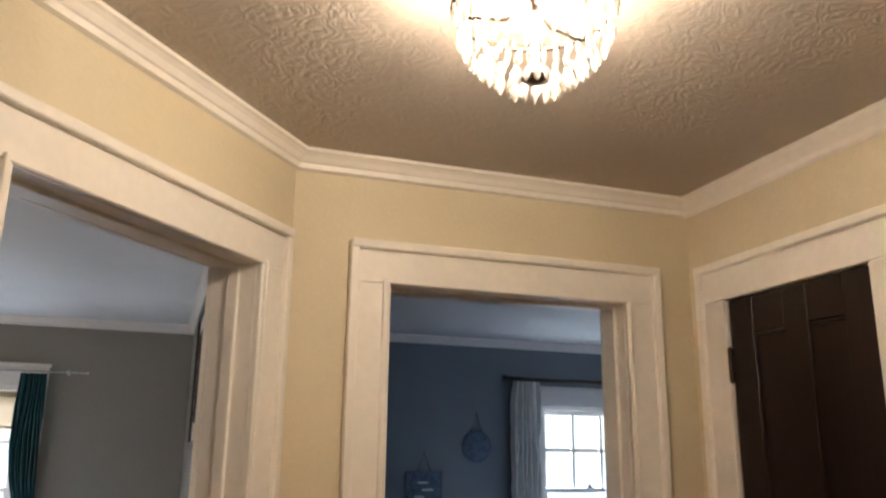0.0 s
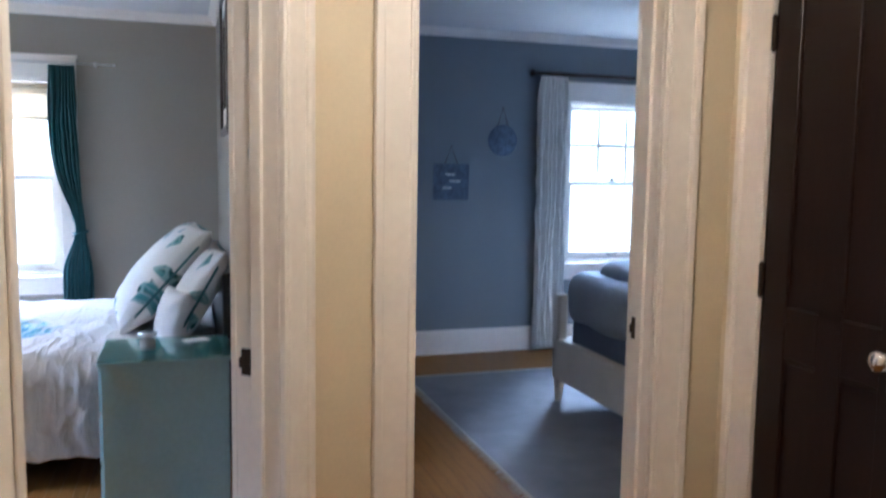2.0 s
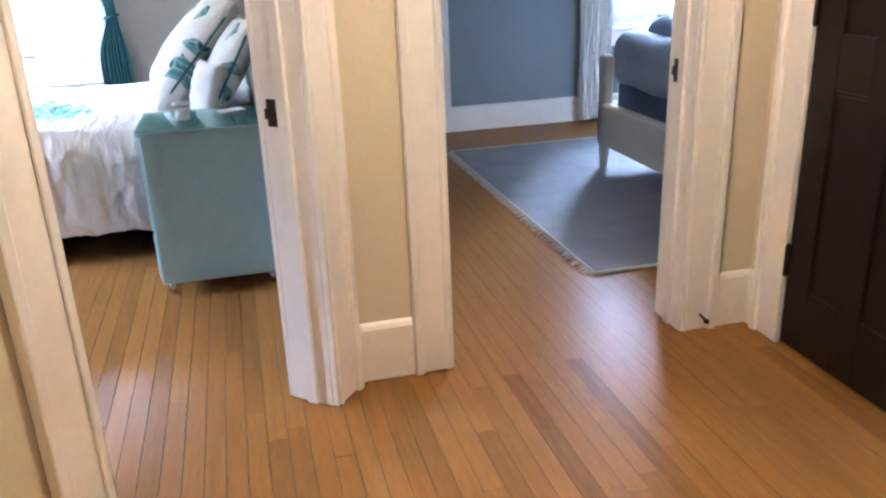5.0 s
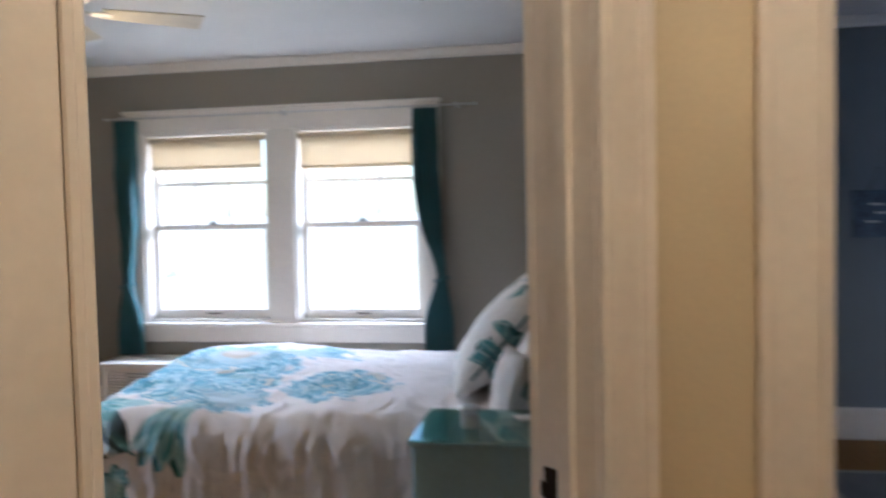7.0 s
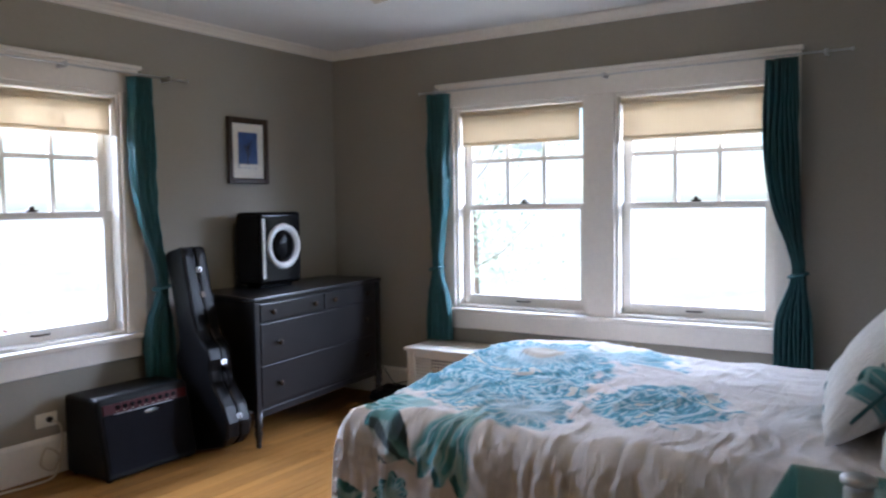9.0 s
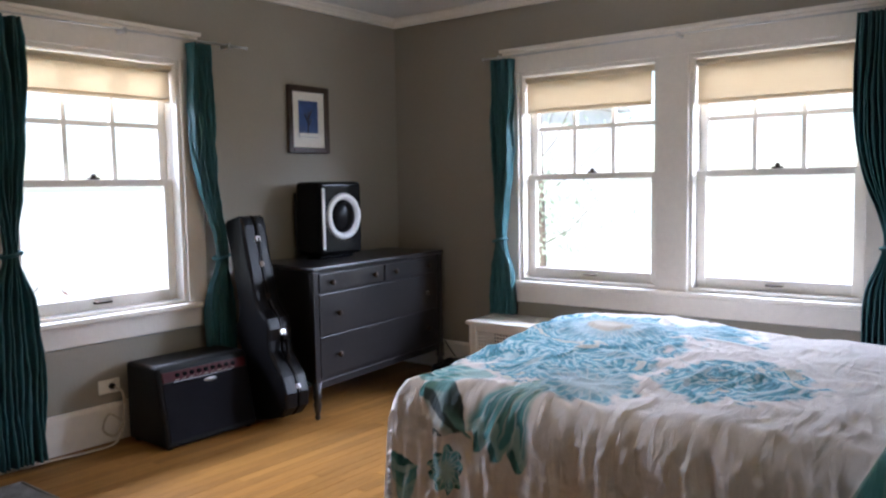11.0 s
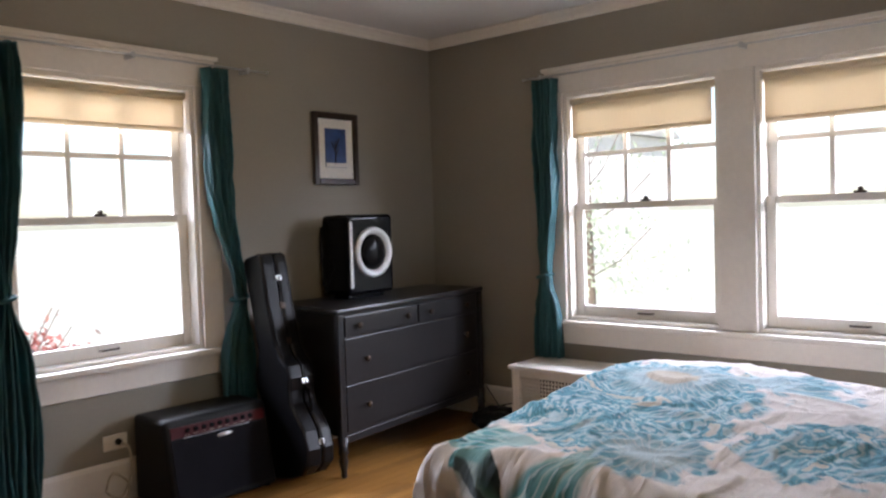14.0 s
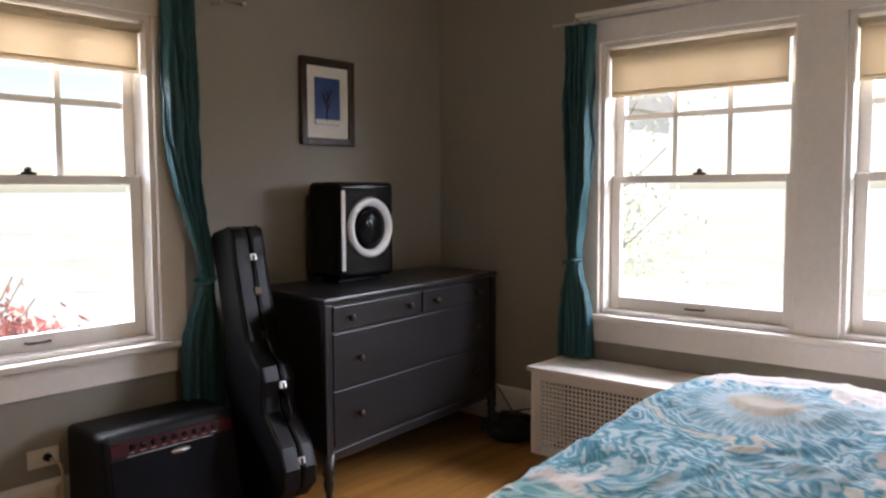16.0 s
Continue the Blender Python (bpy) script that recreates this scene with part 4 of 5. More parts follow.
def pillow(name, m, w, h, d, mat, label, trim=None):
    bm, n = bmesh.new(), 22
    sides = []
    for s in (1, -1):
        g = []
        for i in range(n + 1):
            row = []
            for k in range(n + 1):
                u, v = 2 * i / n - 1, 2 * k / n - 1
                puff = (max(0.0, (1 - u * u)) * max(0.0, (1 - v * v))) ** 0.42
                pull = 1 - 0.07 * (1 - abs(u * v)) * max(abs(u), abs(v))
                wr = 0.010 * noise.noise(Vector((u * 3, v * 3, w * 9 + s)))
                row.append(bm.verts.new((u * w / 2 * pull, s * (d / 2 * puff + (wr if puff > 0.1 else 0)), v * h / 2 * pull)))
            g.append(row)
        for a, b in zip(g, g[1:]):
            for k in range(n):
                bm.faces.new((a[k], a[k + 1], b[k + 1], b[k])).smooth = True
    bmesh.ops.remove_doubles(bm, verts=bm.verts[:], dist=0.0008)
    bmesh.ops.recalc_face_normals(bm, faces=bm.faces[:])
    cloth_map(bm, {v: (v.co.x, v.co.z) for v in bm.verts})
    ob = part(name, bm, mat)
    ob.matrix_world = m
    if trim:
        pts = [(math.copysign(1, math.cos(a)) * abs(math.cos(a)) ** 0.25 * w / 2 * 0.97, 0, math.copysign(1, math.sin(a)) * abs(math.sin(a)) ** 0.25 * h / 2 * 0.97) for a in [i * math.pi / 24 for i in range(49)]]
        part("piping", tube(pts, 0.006, 6), trim, ob, "teal piping")
    return tagged(ob, label, "pillow", "pillows on the printed bed")


pillow("pillow", pose(0.40, 5.08, 0.86, 42, 0, 96), 0.68, 0.64, 0.24, M_SHAM, "large white pillow with teal floral print leaning on the headboard", M_TEAL)
pillow("pillow", pose(0.56, 4.80, 0.80, 30, 0, 92), 0.62, 0.52, 0.18, M_SHAM, "second floral pillow leaning on the headboard", M_TEAL)
pillow("pillow", pose(0.46, 4.60, 0.71, 14, 0, 110), 0.26, 0.28, 0.13, M_SHEET, "small plain white cushion on the bed")

# ---- nightstand ----
ns = thing("nightstand", "grey-teal painted nightstand with a glass top", "nightstand", (0.445, 4.11, 0))
part("body", bx(-0.235, 0.235, -0.185, 0.185, 0.055, 0.665, 0.006, 2), M_TEALPAINT, ns)
part("top", bx(-0.245, 0.245, -0.20, 0.20, 0.665, 0.678, 0.003), M_TEALPAINT, ns)
part("glass_top", bx(-0.245, 0.245, -0.20, 0.20, 0.679, 0.687, 0.002), M_TABLEGLASS, ns, "clear green-edged glass top")
for x in (-0.20, 0.20):
    for y in (-0.15, 0.15):
        part("leg", lathe([(0.010, 0), (0.014, 0.006), (0.009, 0.02), (0.016, 0.056)], 12, at=(x, y, 0)), M_CHROME, ns, "short chrome foot")
for z in (0.17, 0.37, 0.57):
    part("drawer", bx(-0.243, -0.234, -0.165, 0.165, z - 0.09, z + 0.09, 0.003), M_TEALPAINT, ns)
candle = thing("candle_jar", "white candle in a short clear glass", "candle", (0.375, 4.05, 0.688))
part("jar", lathe([(0.032, 0), (0.034, 0.004), (0.034, 0.060), (0.030, 0.060), (0.030, 0.006)], 20), M_GLASS, candle)
part("wax", lathe([(0.029, 0.006), (0.029, 0.046), (0.01, 0.047)], 18), M_SHEET, candle)
part("lid", lathe([(0.035, 0.060), (0.036, 0.064), (0.036, 0.072), (0.030, 0.075)], 20), M_SILVER, candle, "silver metal lid")
dish = thing("glass_dish", "low clear glass dish on the nightstand", "dish", (0.52, 4.06, 0.688))
part("bowl", lathe([(0.035, 0), (0.055, 0.022), (0.051, 0.022), (0.032, 0.004)], 24), M_GLASS, dish)
card = thing("paper_card", "small white folded card on the nightstand", "card", (0.56, 4.20, 0.688), turn=25)
part("sheet", bx(-0.05, 0.05, -0.035, 0.035, 0, 0.0015), M_SHEET, card)
part("folded_flap", bx(-0.05, 0.05, -0.033, 0.033, 0.0016, 0.004), M_SHEET, card)

# ---- dresser ----
DC = [(-2.695, 5.295), (-2.835, 6.62), (-3.31, 6.615), (-3.295, 5.40)]


def quad(u, v, z):
    """u: 0..1 along the front, v: 0 at the front to 1 at the back."""
    a = Vector(DC[0]).lerp(Vector(DC[1]), u)
    b = Vector(DC[3]).lerp(Vector(DC[2]), u)
    p = a.lerp(b, v)
    return Vector((p.x, p.y, z))


def qbox(u0, u1, v0, v1, z0, z1, bevel=0.004):
    bm = bx(0, 1, 0, 1, z0, z1)
    for vert in bm.verts:
        vert.co = quad(u0 + (u1 - u0) * vert.co.x, v0 + (v1 - v0) * vert.co.y, vert.co.z)
    bmesh.ops.recalc_face_normals(bm, faces=bm.faces[:])
    if bevel:
        bmesh.ops.bevel(bm, geom=bm.edges[:], offset=bevel, segments=2, affect="EDGES", profile=0.5)
    return bm


dresser = thing("dresser", "antique dark dresser with two short and two long drawers", "dresser")
part("carcass", qbox(0.014, 0.986, 0.05, 0.98, 0.20, 0.815), M_DRESSER, dresser)
part("top", qbox(0.0, 1.0, 0.0, 1.0, 0.815, 0.842, 0.008), M_DRESSER, dresser, "dark top with a worn rounded edge")
for u in (0.006, 0.964):
    part("corner_post", qbox(u, u + 0.03, 0.012, 0.08, 0.17, 0.815), M_DRESSER, dresser)
for u0, u1, z0, z1, knobs in ((0.05, 0.495, 0.70, 0.80, (0.12, 0.42)), (0.51, 0.95, 0.70, 0.80, (0.58, 0.86)), (0.05, 0.95, 0.456, 0.688, (0.16, 0.85)), (0.05, 0.95, 0.222, 0.450, (0.16, 0.85))):
    d = part("drawer", qbox(u0, u1, 0.03 if z0 > 0.6 else 0.038, 0.06, z0, z1, 0.004), M_DRESSER, dresser)
    for k in knobs:
        p = quad(k, 0.03, (z0 + z1) / 2)
        kn = part("knob", lathe([(0.008, 0.0), (0.007, 0.012), (0.016, 0.02), (0.016, 0.028), (0.006, 0.033)], 14), M_IRON, d, "turned dark knob")
        kn.matrix_local = Matrix.Translation(p) @ pose(0, 0, 0, 0, 90, -5)
part("apron", qbox(0.036, 0.964, 0.035, 0.07, 0.165, 0.205), M_DRESSER, dresser)
for u, v in ((0.022, 0.045), (0.978, 0.045), (0.03, 0.94), (0.97, 0.94)):
    p = quad(u, v, 0)
    part("leg", lathe([(0.012, 0), (0.017, 0.012), (0.013, 0.03), (0.018, 0.05), (0.024, 0.085), (0.017, 0.105), (0.027, 0.125), (0.022, 0.14), (0.027, 0.205)], 16, at=p), M_DRESSER, dresser, "turned leg")

# ---- air purifier ----
ap = thing("air_purifier", "glossy black air purifier with a white ring, on the dresser", "air purifier", (-3.0, 5.83, 0.843))
part("foot", bx(-0.17, -0.05, -0.14, 0.14, 0, 0.022, 0.006, 2), M_GLOSSBLACK, ap)
part("body", bx(-0.22, 0, -0.18, 0.18, 0.022, 0.468, 0.028, 4), M_GLOSSBLACK, ap)
part("rear_grille", bx(-0.262, -0.215, -0.155, 0.155, 0.06, 0.41, 0.02, 2), M_BLACK, ap)
ring = part("ring", lathe([(0.103, 0.0), (0.108, 0.014), (0.122, 0.02), (0.138, 0.014), (0.143, 0.0)], 48), M_WHITEPLASTIC, ap, "matte white ring")
ring.matrix_local = pose(0.0, 0.012, 0.255, 0, 90, 0)
dome = part("dome", lathe([(0.098, 0.0), (0.075, 0.016), (0.04, 0.026), (0.004, 0.029)], 36), M_GLOSSBLACK, ap, "glossy black centre dome")
dome.matrix_local = pose(0.0, 0.012, 0.255, 0, 90, 0)
# window reflection on the glossy front, modelled as a white strip
part("reflection_strip", bx(-0.006, 0.003, -0.162, -0.138, 0.06, 0.43, 0.006, 2), M_WHITEPLASTIC, ap, "pale strip beside the ring, standing in for a window reflection")

# ---- framed picture ----
def framed(name, m, w, h, border, mat_w, label, inner):
    root = thing(name, label, "picture")
    root.matrix_world = m
    for x0, x1, z0, z1 in ((0, border, 0, h), (w - border, w, 0, h), (border, w - border, 0, border), (border, w - border, h - border, h)):
        part("frame_bar", bx(x0, x1, -0.028, 0, z0, z1, 0.004), M_FRAME, root)
    part("mat", bx(border, w - border, -0.012, -0.002, border, h - border), M_MAT, root, "off-white mat board")
    p = part("print", bx(border + mat_w, w - border - mat_w, -0.0145, -0.011, border + mat_w * 1.2, h - border - mat_w), inner, root, "photograph of a bare tree on deep blue sky")
    return root, p


pic, print_ = framed("picture", WEST @ pose(5.70, 0, 1.492), 0.343, 0.42, 0.036, 0.055, "dark framed print of a bare tree in blue dusk", M_PRINT)
part("snow_field", bx(0.093, 0.25, -0.0165, -0.0142, 0.104, 0.128), M_MAT, print_)
for k, (a, b) in enumerate((((0.165, 0.12), (0.17, 0.26)), ((0.168, 0.19), (0.14, 0.25)), ((0.169, 0.21), (0.20, 0.275)), ((0.168, 0.17), (0.195, 0.22)))):
    part("tree_line", tube([(a[0], -0.0155, a[1]), (b[0], -0.0155, b[1])], 0.0035, 5), M_FRAME, print_)
root, p = framed("picture", Matrix.Translation((XE, 0, 0)) @ pose(0, 0, 0, 0, 0, -90) @ pose(-5.45, 0, 1.58), 0.75, 0.74, 0.04, 0.08, "black framed picture hung over the bed", M_GLOSSBLACK)

# ---- amplifier ----
amp = thing("guitar_amplifier", "black vinyl combo guitar amplifier with oxblood panel, on the floor", "amplifier", (-3.27, 4.795, 0))
bm = prism([(-0.275, 0.012), (0.275, 0.012), (0.275, 0.41), (-0.275, 0.41)], 0.28, 0.0)
for v in bm.verts:
    v.co.x = (0.355 if v.co.z < 0.2 else 0.275) if v.co.x > -0.1 else 0.0
bmesh.ops.bevel(bm, geom=bm.edges[:], offset=0.022, segments=3, affect="EDGES", profile=0.5)
part("cabinet", bm, M_BLACK, amp)
tilt = math.degrees(math.atan2(0.08, 0.398))


def front_part(name, y0, y1, z0, z1, out, mat, label="", parent=None):
    ob = part(name, bx(-0.004, out, y0, y1, z0, z1, 0.002), mat, amp, label)
    ob.matrix_local = pose(0.357, 0, 0.012, 0, -tilt, 0)
    return ob


front_part("speaker_cloth", -0.255, 0.255, 0.03, 0.315, 0.002, M_GRILLE, "dark grey speaker cloth")
front_part("control_panel", -0.25, 0.25, 0.322, 0.372, 0.003, M_PANEL, "oxblood control panel")
for k in range(9):
    kn = part("knob", lathe([(0.011, 0), (0.010, 0.012), (0.004, 0.014)], 12), M_GLOSSBLACK, amp)
    kn.matrix_local = pose(0.357, 0, 0.012, 0, -tilt, 0) @ pose(0.003, -0.17 + 0.042 * k, 0.35, 0, 90, 0)
    mk = part("panel_mark", bx(0.002, 0.0035, -0.010, 0.010, 0.0, 0.002), M_CORD, amp)
    mk.matrix_local = pose(0.357, 0, 0.012, 0, -tilt, 0) @ pose(0.0, -0.17 + 0.042 * k, 0.329)
front_part("chrome_strip", -0.19, 0.16, 0.3165, 0.3195, 0.004, M_SILVER)
bd = part("badge", lathe([(0.03, 0), (0.028, 0.003), (0.002, 0.004)], 20), M_SILVER, amp, "small oval silver badge")
bd.matrix_local = pose(0.357, 0, 0.012, 0, -tilt, 0) @ pose(0.002, 0.02, 0.295, 0, 90, 0) @ Matrix.Diagonal((0.34, 1.35, 1, 1))
for y in (-0.24, 0.24):
    for x in (0.04, 0.31):
        part("foot", lathe([(0.016, 0), (0.018, 0.016)], 12, at=(x, y, 0)), M_BLACK, amp)

# ---- guitar case ----
half = [(0.0, 0.0), (0.11, 0.004), (0.175, 0.045), (0.200, 0.12), (0.19, 0.21), (0.150, 0.29), (0.122, 0.35), (0.128, 0.41), (0.150, 0.47), (0.146, 0.53), (0.100, 0.585), (0.080, 0.64), (0.074, 0.85), (0.078, 1.06), (0.074, 1.10), (0.05, 1.115)]
outline = [(y, z) for y, z in half] + [(-y, z) for y, z in half[::-1] if y > 0]
gc = thing("guitar_case", "black hard-shell guitar case standing against the curtain", "guitar case")
gc.matrix_world = pose(-2.87, 5.095, 0.030, 13.5, 0, -93)
part("shell", prism(outline, 0.088, 0.012, 2), M_CASE, gc)
lid = part("lid", prism(outline, 0.070, 0.012, 2), M_CASE, gc)
lid.matrix_local = pose(-0.092, 0, 0)
part("rim", prism([(y * 1.015, z * 1.004 - 0.002) for y, z in outline], 0.006, 0.002, 1), M_GLOSSBLACK, gc, "glossy black seam band").matrix_local = pose(-0.087, 0, 0)
for x in (-0.016, -0.146):
    part("edge_binding", tube([(x, y * 0.985, z) for y, z in half[1:]], 0.0035, 6), M_GLOSSBLACK, gc, "glossy black edge welt")
for y, z in ((0.079, 0.98), (0.150, 0.45), (0.196, 0.15), (-0.196, 0.15)):
    latch = part("latch", bx(-0.106, -0.074, y - 0.006, y + 0.006, z - 0.014, z + 0.014, 0.003), M_SILVER, gc, "silver draw latch")
    part("latch_tongue", bx(-0.097, -0.083, y + 0.005, y + 0.009, z - 0.018, z + 0.008, 0.002), M_IRON, latch)
for z in (0.66, 0.84):
    part("hinge_plate", bx(-0.104, -0.074, 0.072, 0.080, z - 0.016, z + 0.016, 0.002), M_IRON, gc)
handle = part("carry_handle", tube([(-0.09, 0.122, 0.30), (-0.09, 0.160, 0.31), (-0.09, 0.172, 0.35), (-0.09, 0.162, 0.40), (-0.09, 0.13, 0.415)], 0.012), M_GLOSSBLACK, gc, "black moulded handle")
for z in (0.30, 0.415):
    part("handle_ring", bx(-0.100, -0.080, 0.118, 0.130, z - 0.008, z + 0.008, 0.003), M_IRON, handle)

# ---- radiator cover ----
rc = thing("radiator_cover", "white radiator cover with perforated metal front under the windows", "radiator cover", (-2.45, 6.37, 0))
LR = 1.75
part("top", bx(-0.015, LR, -0.015, 0.338, 0.405, 0.428, 0.004, 2), M_WHITE, rc)
part("side_panel", bx(0, 0.02, 0, 0.336, 0.002, 0.405, 0.003), M_WHITE, rc)
part("side_panel", bx(LR - 0.02, LR, 0, 0.336, 0.002, 0.405, 0.003), M_WHITE, rc)
for x0, x1 in ((0.02, 0.055), (0.86, 0.92), (LR - 0.055, LR - 0.02)):
    part("stile", bx(x0, x1, 0, 0.02, 0.002, 0.405, 0.003), M_WHITE, rc)
for x0, x1 in ((0.055, 0.86), (0.92, LR - 0.055)):
    part("rail", bx(x0, x1, 0.0005, 0.0195, 0.365, 0.405, 0.003), M_WHITE, rc)
    part("rail", bx(x0, x1, 0.0005, 0.0195, 0.002, 0.05, 0.003), M_WHITE, rc)
    bm = bmesh.new()
    nxh, nzh = int((x1 - x0) / 0.021), int(0.315 / 0.021)
    sx, sz = (x1 - x0) / nxh, 0.315 / nzh
    verts = {}
    def vert(x, z):
        k = (round(x, 5), round(z, 5))
        if k not in verts:
            verts[k] = bm.verts.new((x, 0.011, z))
        return verts[k]
    for i in range(nxh):
        for k in range(nzh):
            cx, cz = x0 + i * sx, 0.05 + k * sz
            q = [(cx, cz), (cx + sx, cz), (cx + sx, cz + sz), (cx, cz + sz)]
            h = 0.2
            inn = [(cx + sx * h, cz + sz * h), (cx + sx * (1 - h), cz + sz * h), (cx + sx * (1 - h), cz + sz * (1 - h)), (cx + sx * h, cz + sz * (1 - h))]
            for e in range(4):
                f = (e + 1) % 4
                bm.faces.new((vert(*q[e]), vert(*q[f]), vert(*inn[f]), vert(*inn[e])))
    g = part("perforated_panel", bm, M_WHITE, rc, "punched white metal grille")
    g.modifiers.new("thickness", "SOLIDIFY").thickness = 0.002
part("radiator_core", bx(0.1, LR - 0.1, 0.12, 0.26, 0.05, 0.36, 0.02), M_IRON, rc)

# ---- small things in the bedroom ----
outlet = thing("wall_outlet", "almond wall outlet with a black plug", "outlet", (XW, 4.46, 0.285))
part("plate", bx(0, 0.006, -0.058, 0.058, -0.036, 0.036, 0.003, 2), M_MAT, outlet)
part("plug", lathe([(0.016, 0), (0.014, 0.02), (0.006, 0.03)], 12), M_BLACK, outlet).matrix_local = pose(0.006, 0.012, 0, 0, 90, 0)
cord = [(-3.295, 4.472, 0.285), (-3.27, 4.50, 0.25), (-3.27, 4.50, 0.13), (-3.25, 4.44, 0.05), (-3.22, 4.36, 0.10), (-3.23, 4.40, 0.17), (-3.25, 4.48, 0.10), (-3.25, 4.44, 0.012), (-3.24, 4.30, 0.006), (-3.27, 4.10, 0.006), (-3.28, 3.9, 0.006), (-3.27, 3.6, 0.006)]
smoothcord = []
for i in range(len(cord) - 1):
    a, b, c, d = (Vector(cord[max(0, min(len(cord) - 1, i + k))]) for k in (-1, 0, 1, 2))
    for s in range(6):
        t = s / 6
        smoothcord.append(0.5 * (2 * b + (c - a) * t + (2 * a - 5 * b + 4 * c - d) * t * t + (3 * b - a - 3 * c + d) * t ** 3))
tagged(part("power_cord", tube(smoothcord, 0.006, 6), M_CORD), "beige power cord looping from the outlet along the baseboard", "cord")
cab = thing("white_cabinet", "white painted cabinet with fluted corner posts by the wall", "cabinet", (-3.06, 3.13, 0))
part("body", bx(-0.25, 0.25, -0.42, 0.42, 0.06, 0.74, 0.006), M_WHITE, cab)
part("top", bx(-0.262, 0.272, -0.45, 0.45, 0.74, 0.775, 0.008, 2), M_WHITE, cab)
part("plinth", bx(-0.25, 0.258, -0.43, 0.43, 0.0, 0.06, 0.004), M_WHITE, cab)
for k in range(4):
    part("flute", bx(0.25, 0.258, 0.345 + 0.019 * k, 0.357 + 0.019 * k, 0.08, 0.72, 0.003), M_WHITE, cab)
    part("flute", bx(-0.2 + 0.11 * k, -0.19 + 0.11 * k, 0.42, 0.428, 0.08, 0.72, 0.003), M_WHITE, cab)
for z0, z1 in ((0.10, 0.38), (0.40, 0.70)):
    part("drawer", bx(0.25, 0.262, -0.39, 0.33, z0, z1, 0.004), M_WHITE, cab)


def rug(name, x0, x1, y0, y1, mat, label, border):
    root = thing(name, label, "rug")
    bm, nx, ny = bmesh.new(), 40, 40
    g = [[bm.verts.new((x0 + (x1 - x0) * i / nx + 0.006 * noise.noise(Vector((i * 0.4, k * 0.4, 1))), y0 + (y1 - y0) * k / ny + 0.008 * noise.noise(Vector((i * 0.4, k * 0.4, 7))), 0.010 + 0.002 * noise.noise(Vector((i * 0.5, k * 0.5, 3))))) for k in range(ny + 1)] for i in range(nx + 1)]
    for a, b in zip(g, g[1:]):
        for k in range(ny):
            bm.faces.new((a[k], b[k], b[k + 1], a[k + 1]))
    ob = part("woven_field", bm, mat, root)
    ob.modifiers.new("thickness", "SOLIDIFY").thickness = 0.008
    for a, b in (((x0, y0), (x1, y0)), ((x1, y0), (x1, y1)), ((x1, y1), (x0, y1)), ((x0, y1), (x0, y0))):
        pts = [(a[0] + (b[0] - a[0]) * i / 30 + 0.005 * noise.noise(Vector((i * 0.5, a[0], 2))), a[1] + (b[1] - a[1]) * i / 30 + 0.005 * noise.noise(Vector((i * 0.5, a[1], 6))), 0.008) for i in range(31)]
        part("binding", tube(pts, 0.008, 6), border, root)
    return root


rug("rug", -3.08, -1.0, 2.35, 3.9, M_RUGGREY, "faded grey patterned rug on the oak floor", M_RUGGREY)
pile = thing("black_bag", "slumped black bag on the floor by the radiator cover", "bag", (-2.66, 6.50, 0))
bm = bmesh.new()
bmesh.ops.create_icosphere(bm, subdivisions=4, radius=1.0)
for v in bm.verts:
    k = 1 + 0.25 * noise.noise(v.co * 2.2)
    v.co = Vector((v.co.x * 0.16 * k, v.co.y * 0.13 * k, max(0.0, 0.06 + v.co.z * 0.075 * k)))
smooth(part("bag_cloth", bm, M_BLACK, pile))
tagged(part("power_cord", tube([(-2.9, 6.70, 0.20), (-2.8, 6.66, 0.13), (-2.72, 6.60, 0.11), (-2.62, 6.58, 0.14), (-2.5, 6.6, 0.17)], 0.004, 6), M_BLACK), "thin black cord by the baseboard", "cord")

# ---- ceiling fan ----
fan = thing("ceiling_fan", "white ceiling fan with pale blades and a lit glass bowl", "ceiling fan", (-1.43, 4.58, 0))
part("canopy", lathe([(0.07, 2.449), (0.075, 2.43), (0.05, 2.41), (0.02, 2.40)], 28), M_WHITE, fan)
part("stem", lathe([(0.014, 2.41), (0.014, 2.33)], 12), M_WHITE, fan)
part("motor", lathe([(0.05, 2.345), (0.10, 2.33), (0.115, 2.29), (0.10, 2.24), (0.06, 2.22)], 32), M_WHITE, fan)
part("bowl_ring", lathe([(0.06, 2.245), (0.125, 2.238), (0.13, 2.22), (0.12, 2.215)], 32), M_WHITE, fan)
part("bowl", lathe([(0.12, 2.215), (0.115, 2.19), (0.09, 2.16), (0.05, 2.143), (0.004, 2.137)], 32), M_BOWL, fan, "lit frosted glass bowl")
for k in range(5):
    blade = part("blade", bx(0.20, 0.62, -0.062, 0.062, -0.003, 0.003, 0.0025), M_BLADE, fan)
    for v in blade.data.vertices:
        v.co.y *= 0.75 + 0.4 * (v.co.x - 0.2) / 0.42
    blade.matrix_local = pose(0, 0, 2.27, 0, 0, 38 + 72 * k) @ pose(0, 0, 0, -12, 0, 0)
    part("blade_arm", bx(0.09, 0.24, -0.018, 0.018, -0.008, -0.003, 0.002), M_WHITE, blade)

# ---- chandelier in the hall ----
ch = thing("chandelier", "small bronze chandelier with tiers of crystal drops, lit", "chandelier", (1.12, 1.88, 0))
part("canopy", lathe([(0.065, 2.449), (0.07, 2.44), (0.05, 2.425), (0.012, 2.415)], 24), M_IRON, ch)
part("stem", lathe([(0.008, 2.42), (0.008, 2.22), (0.022, 2.215), (0.026, 2.205), (0.006, 2.198)], 16), M_IRON, ch)


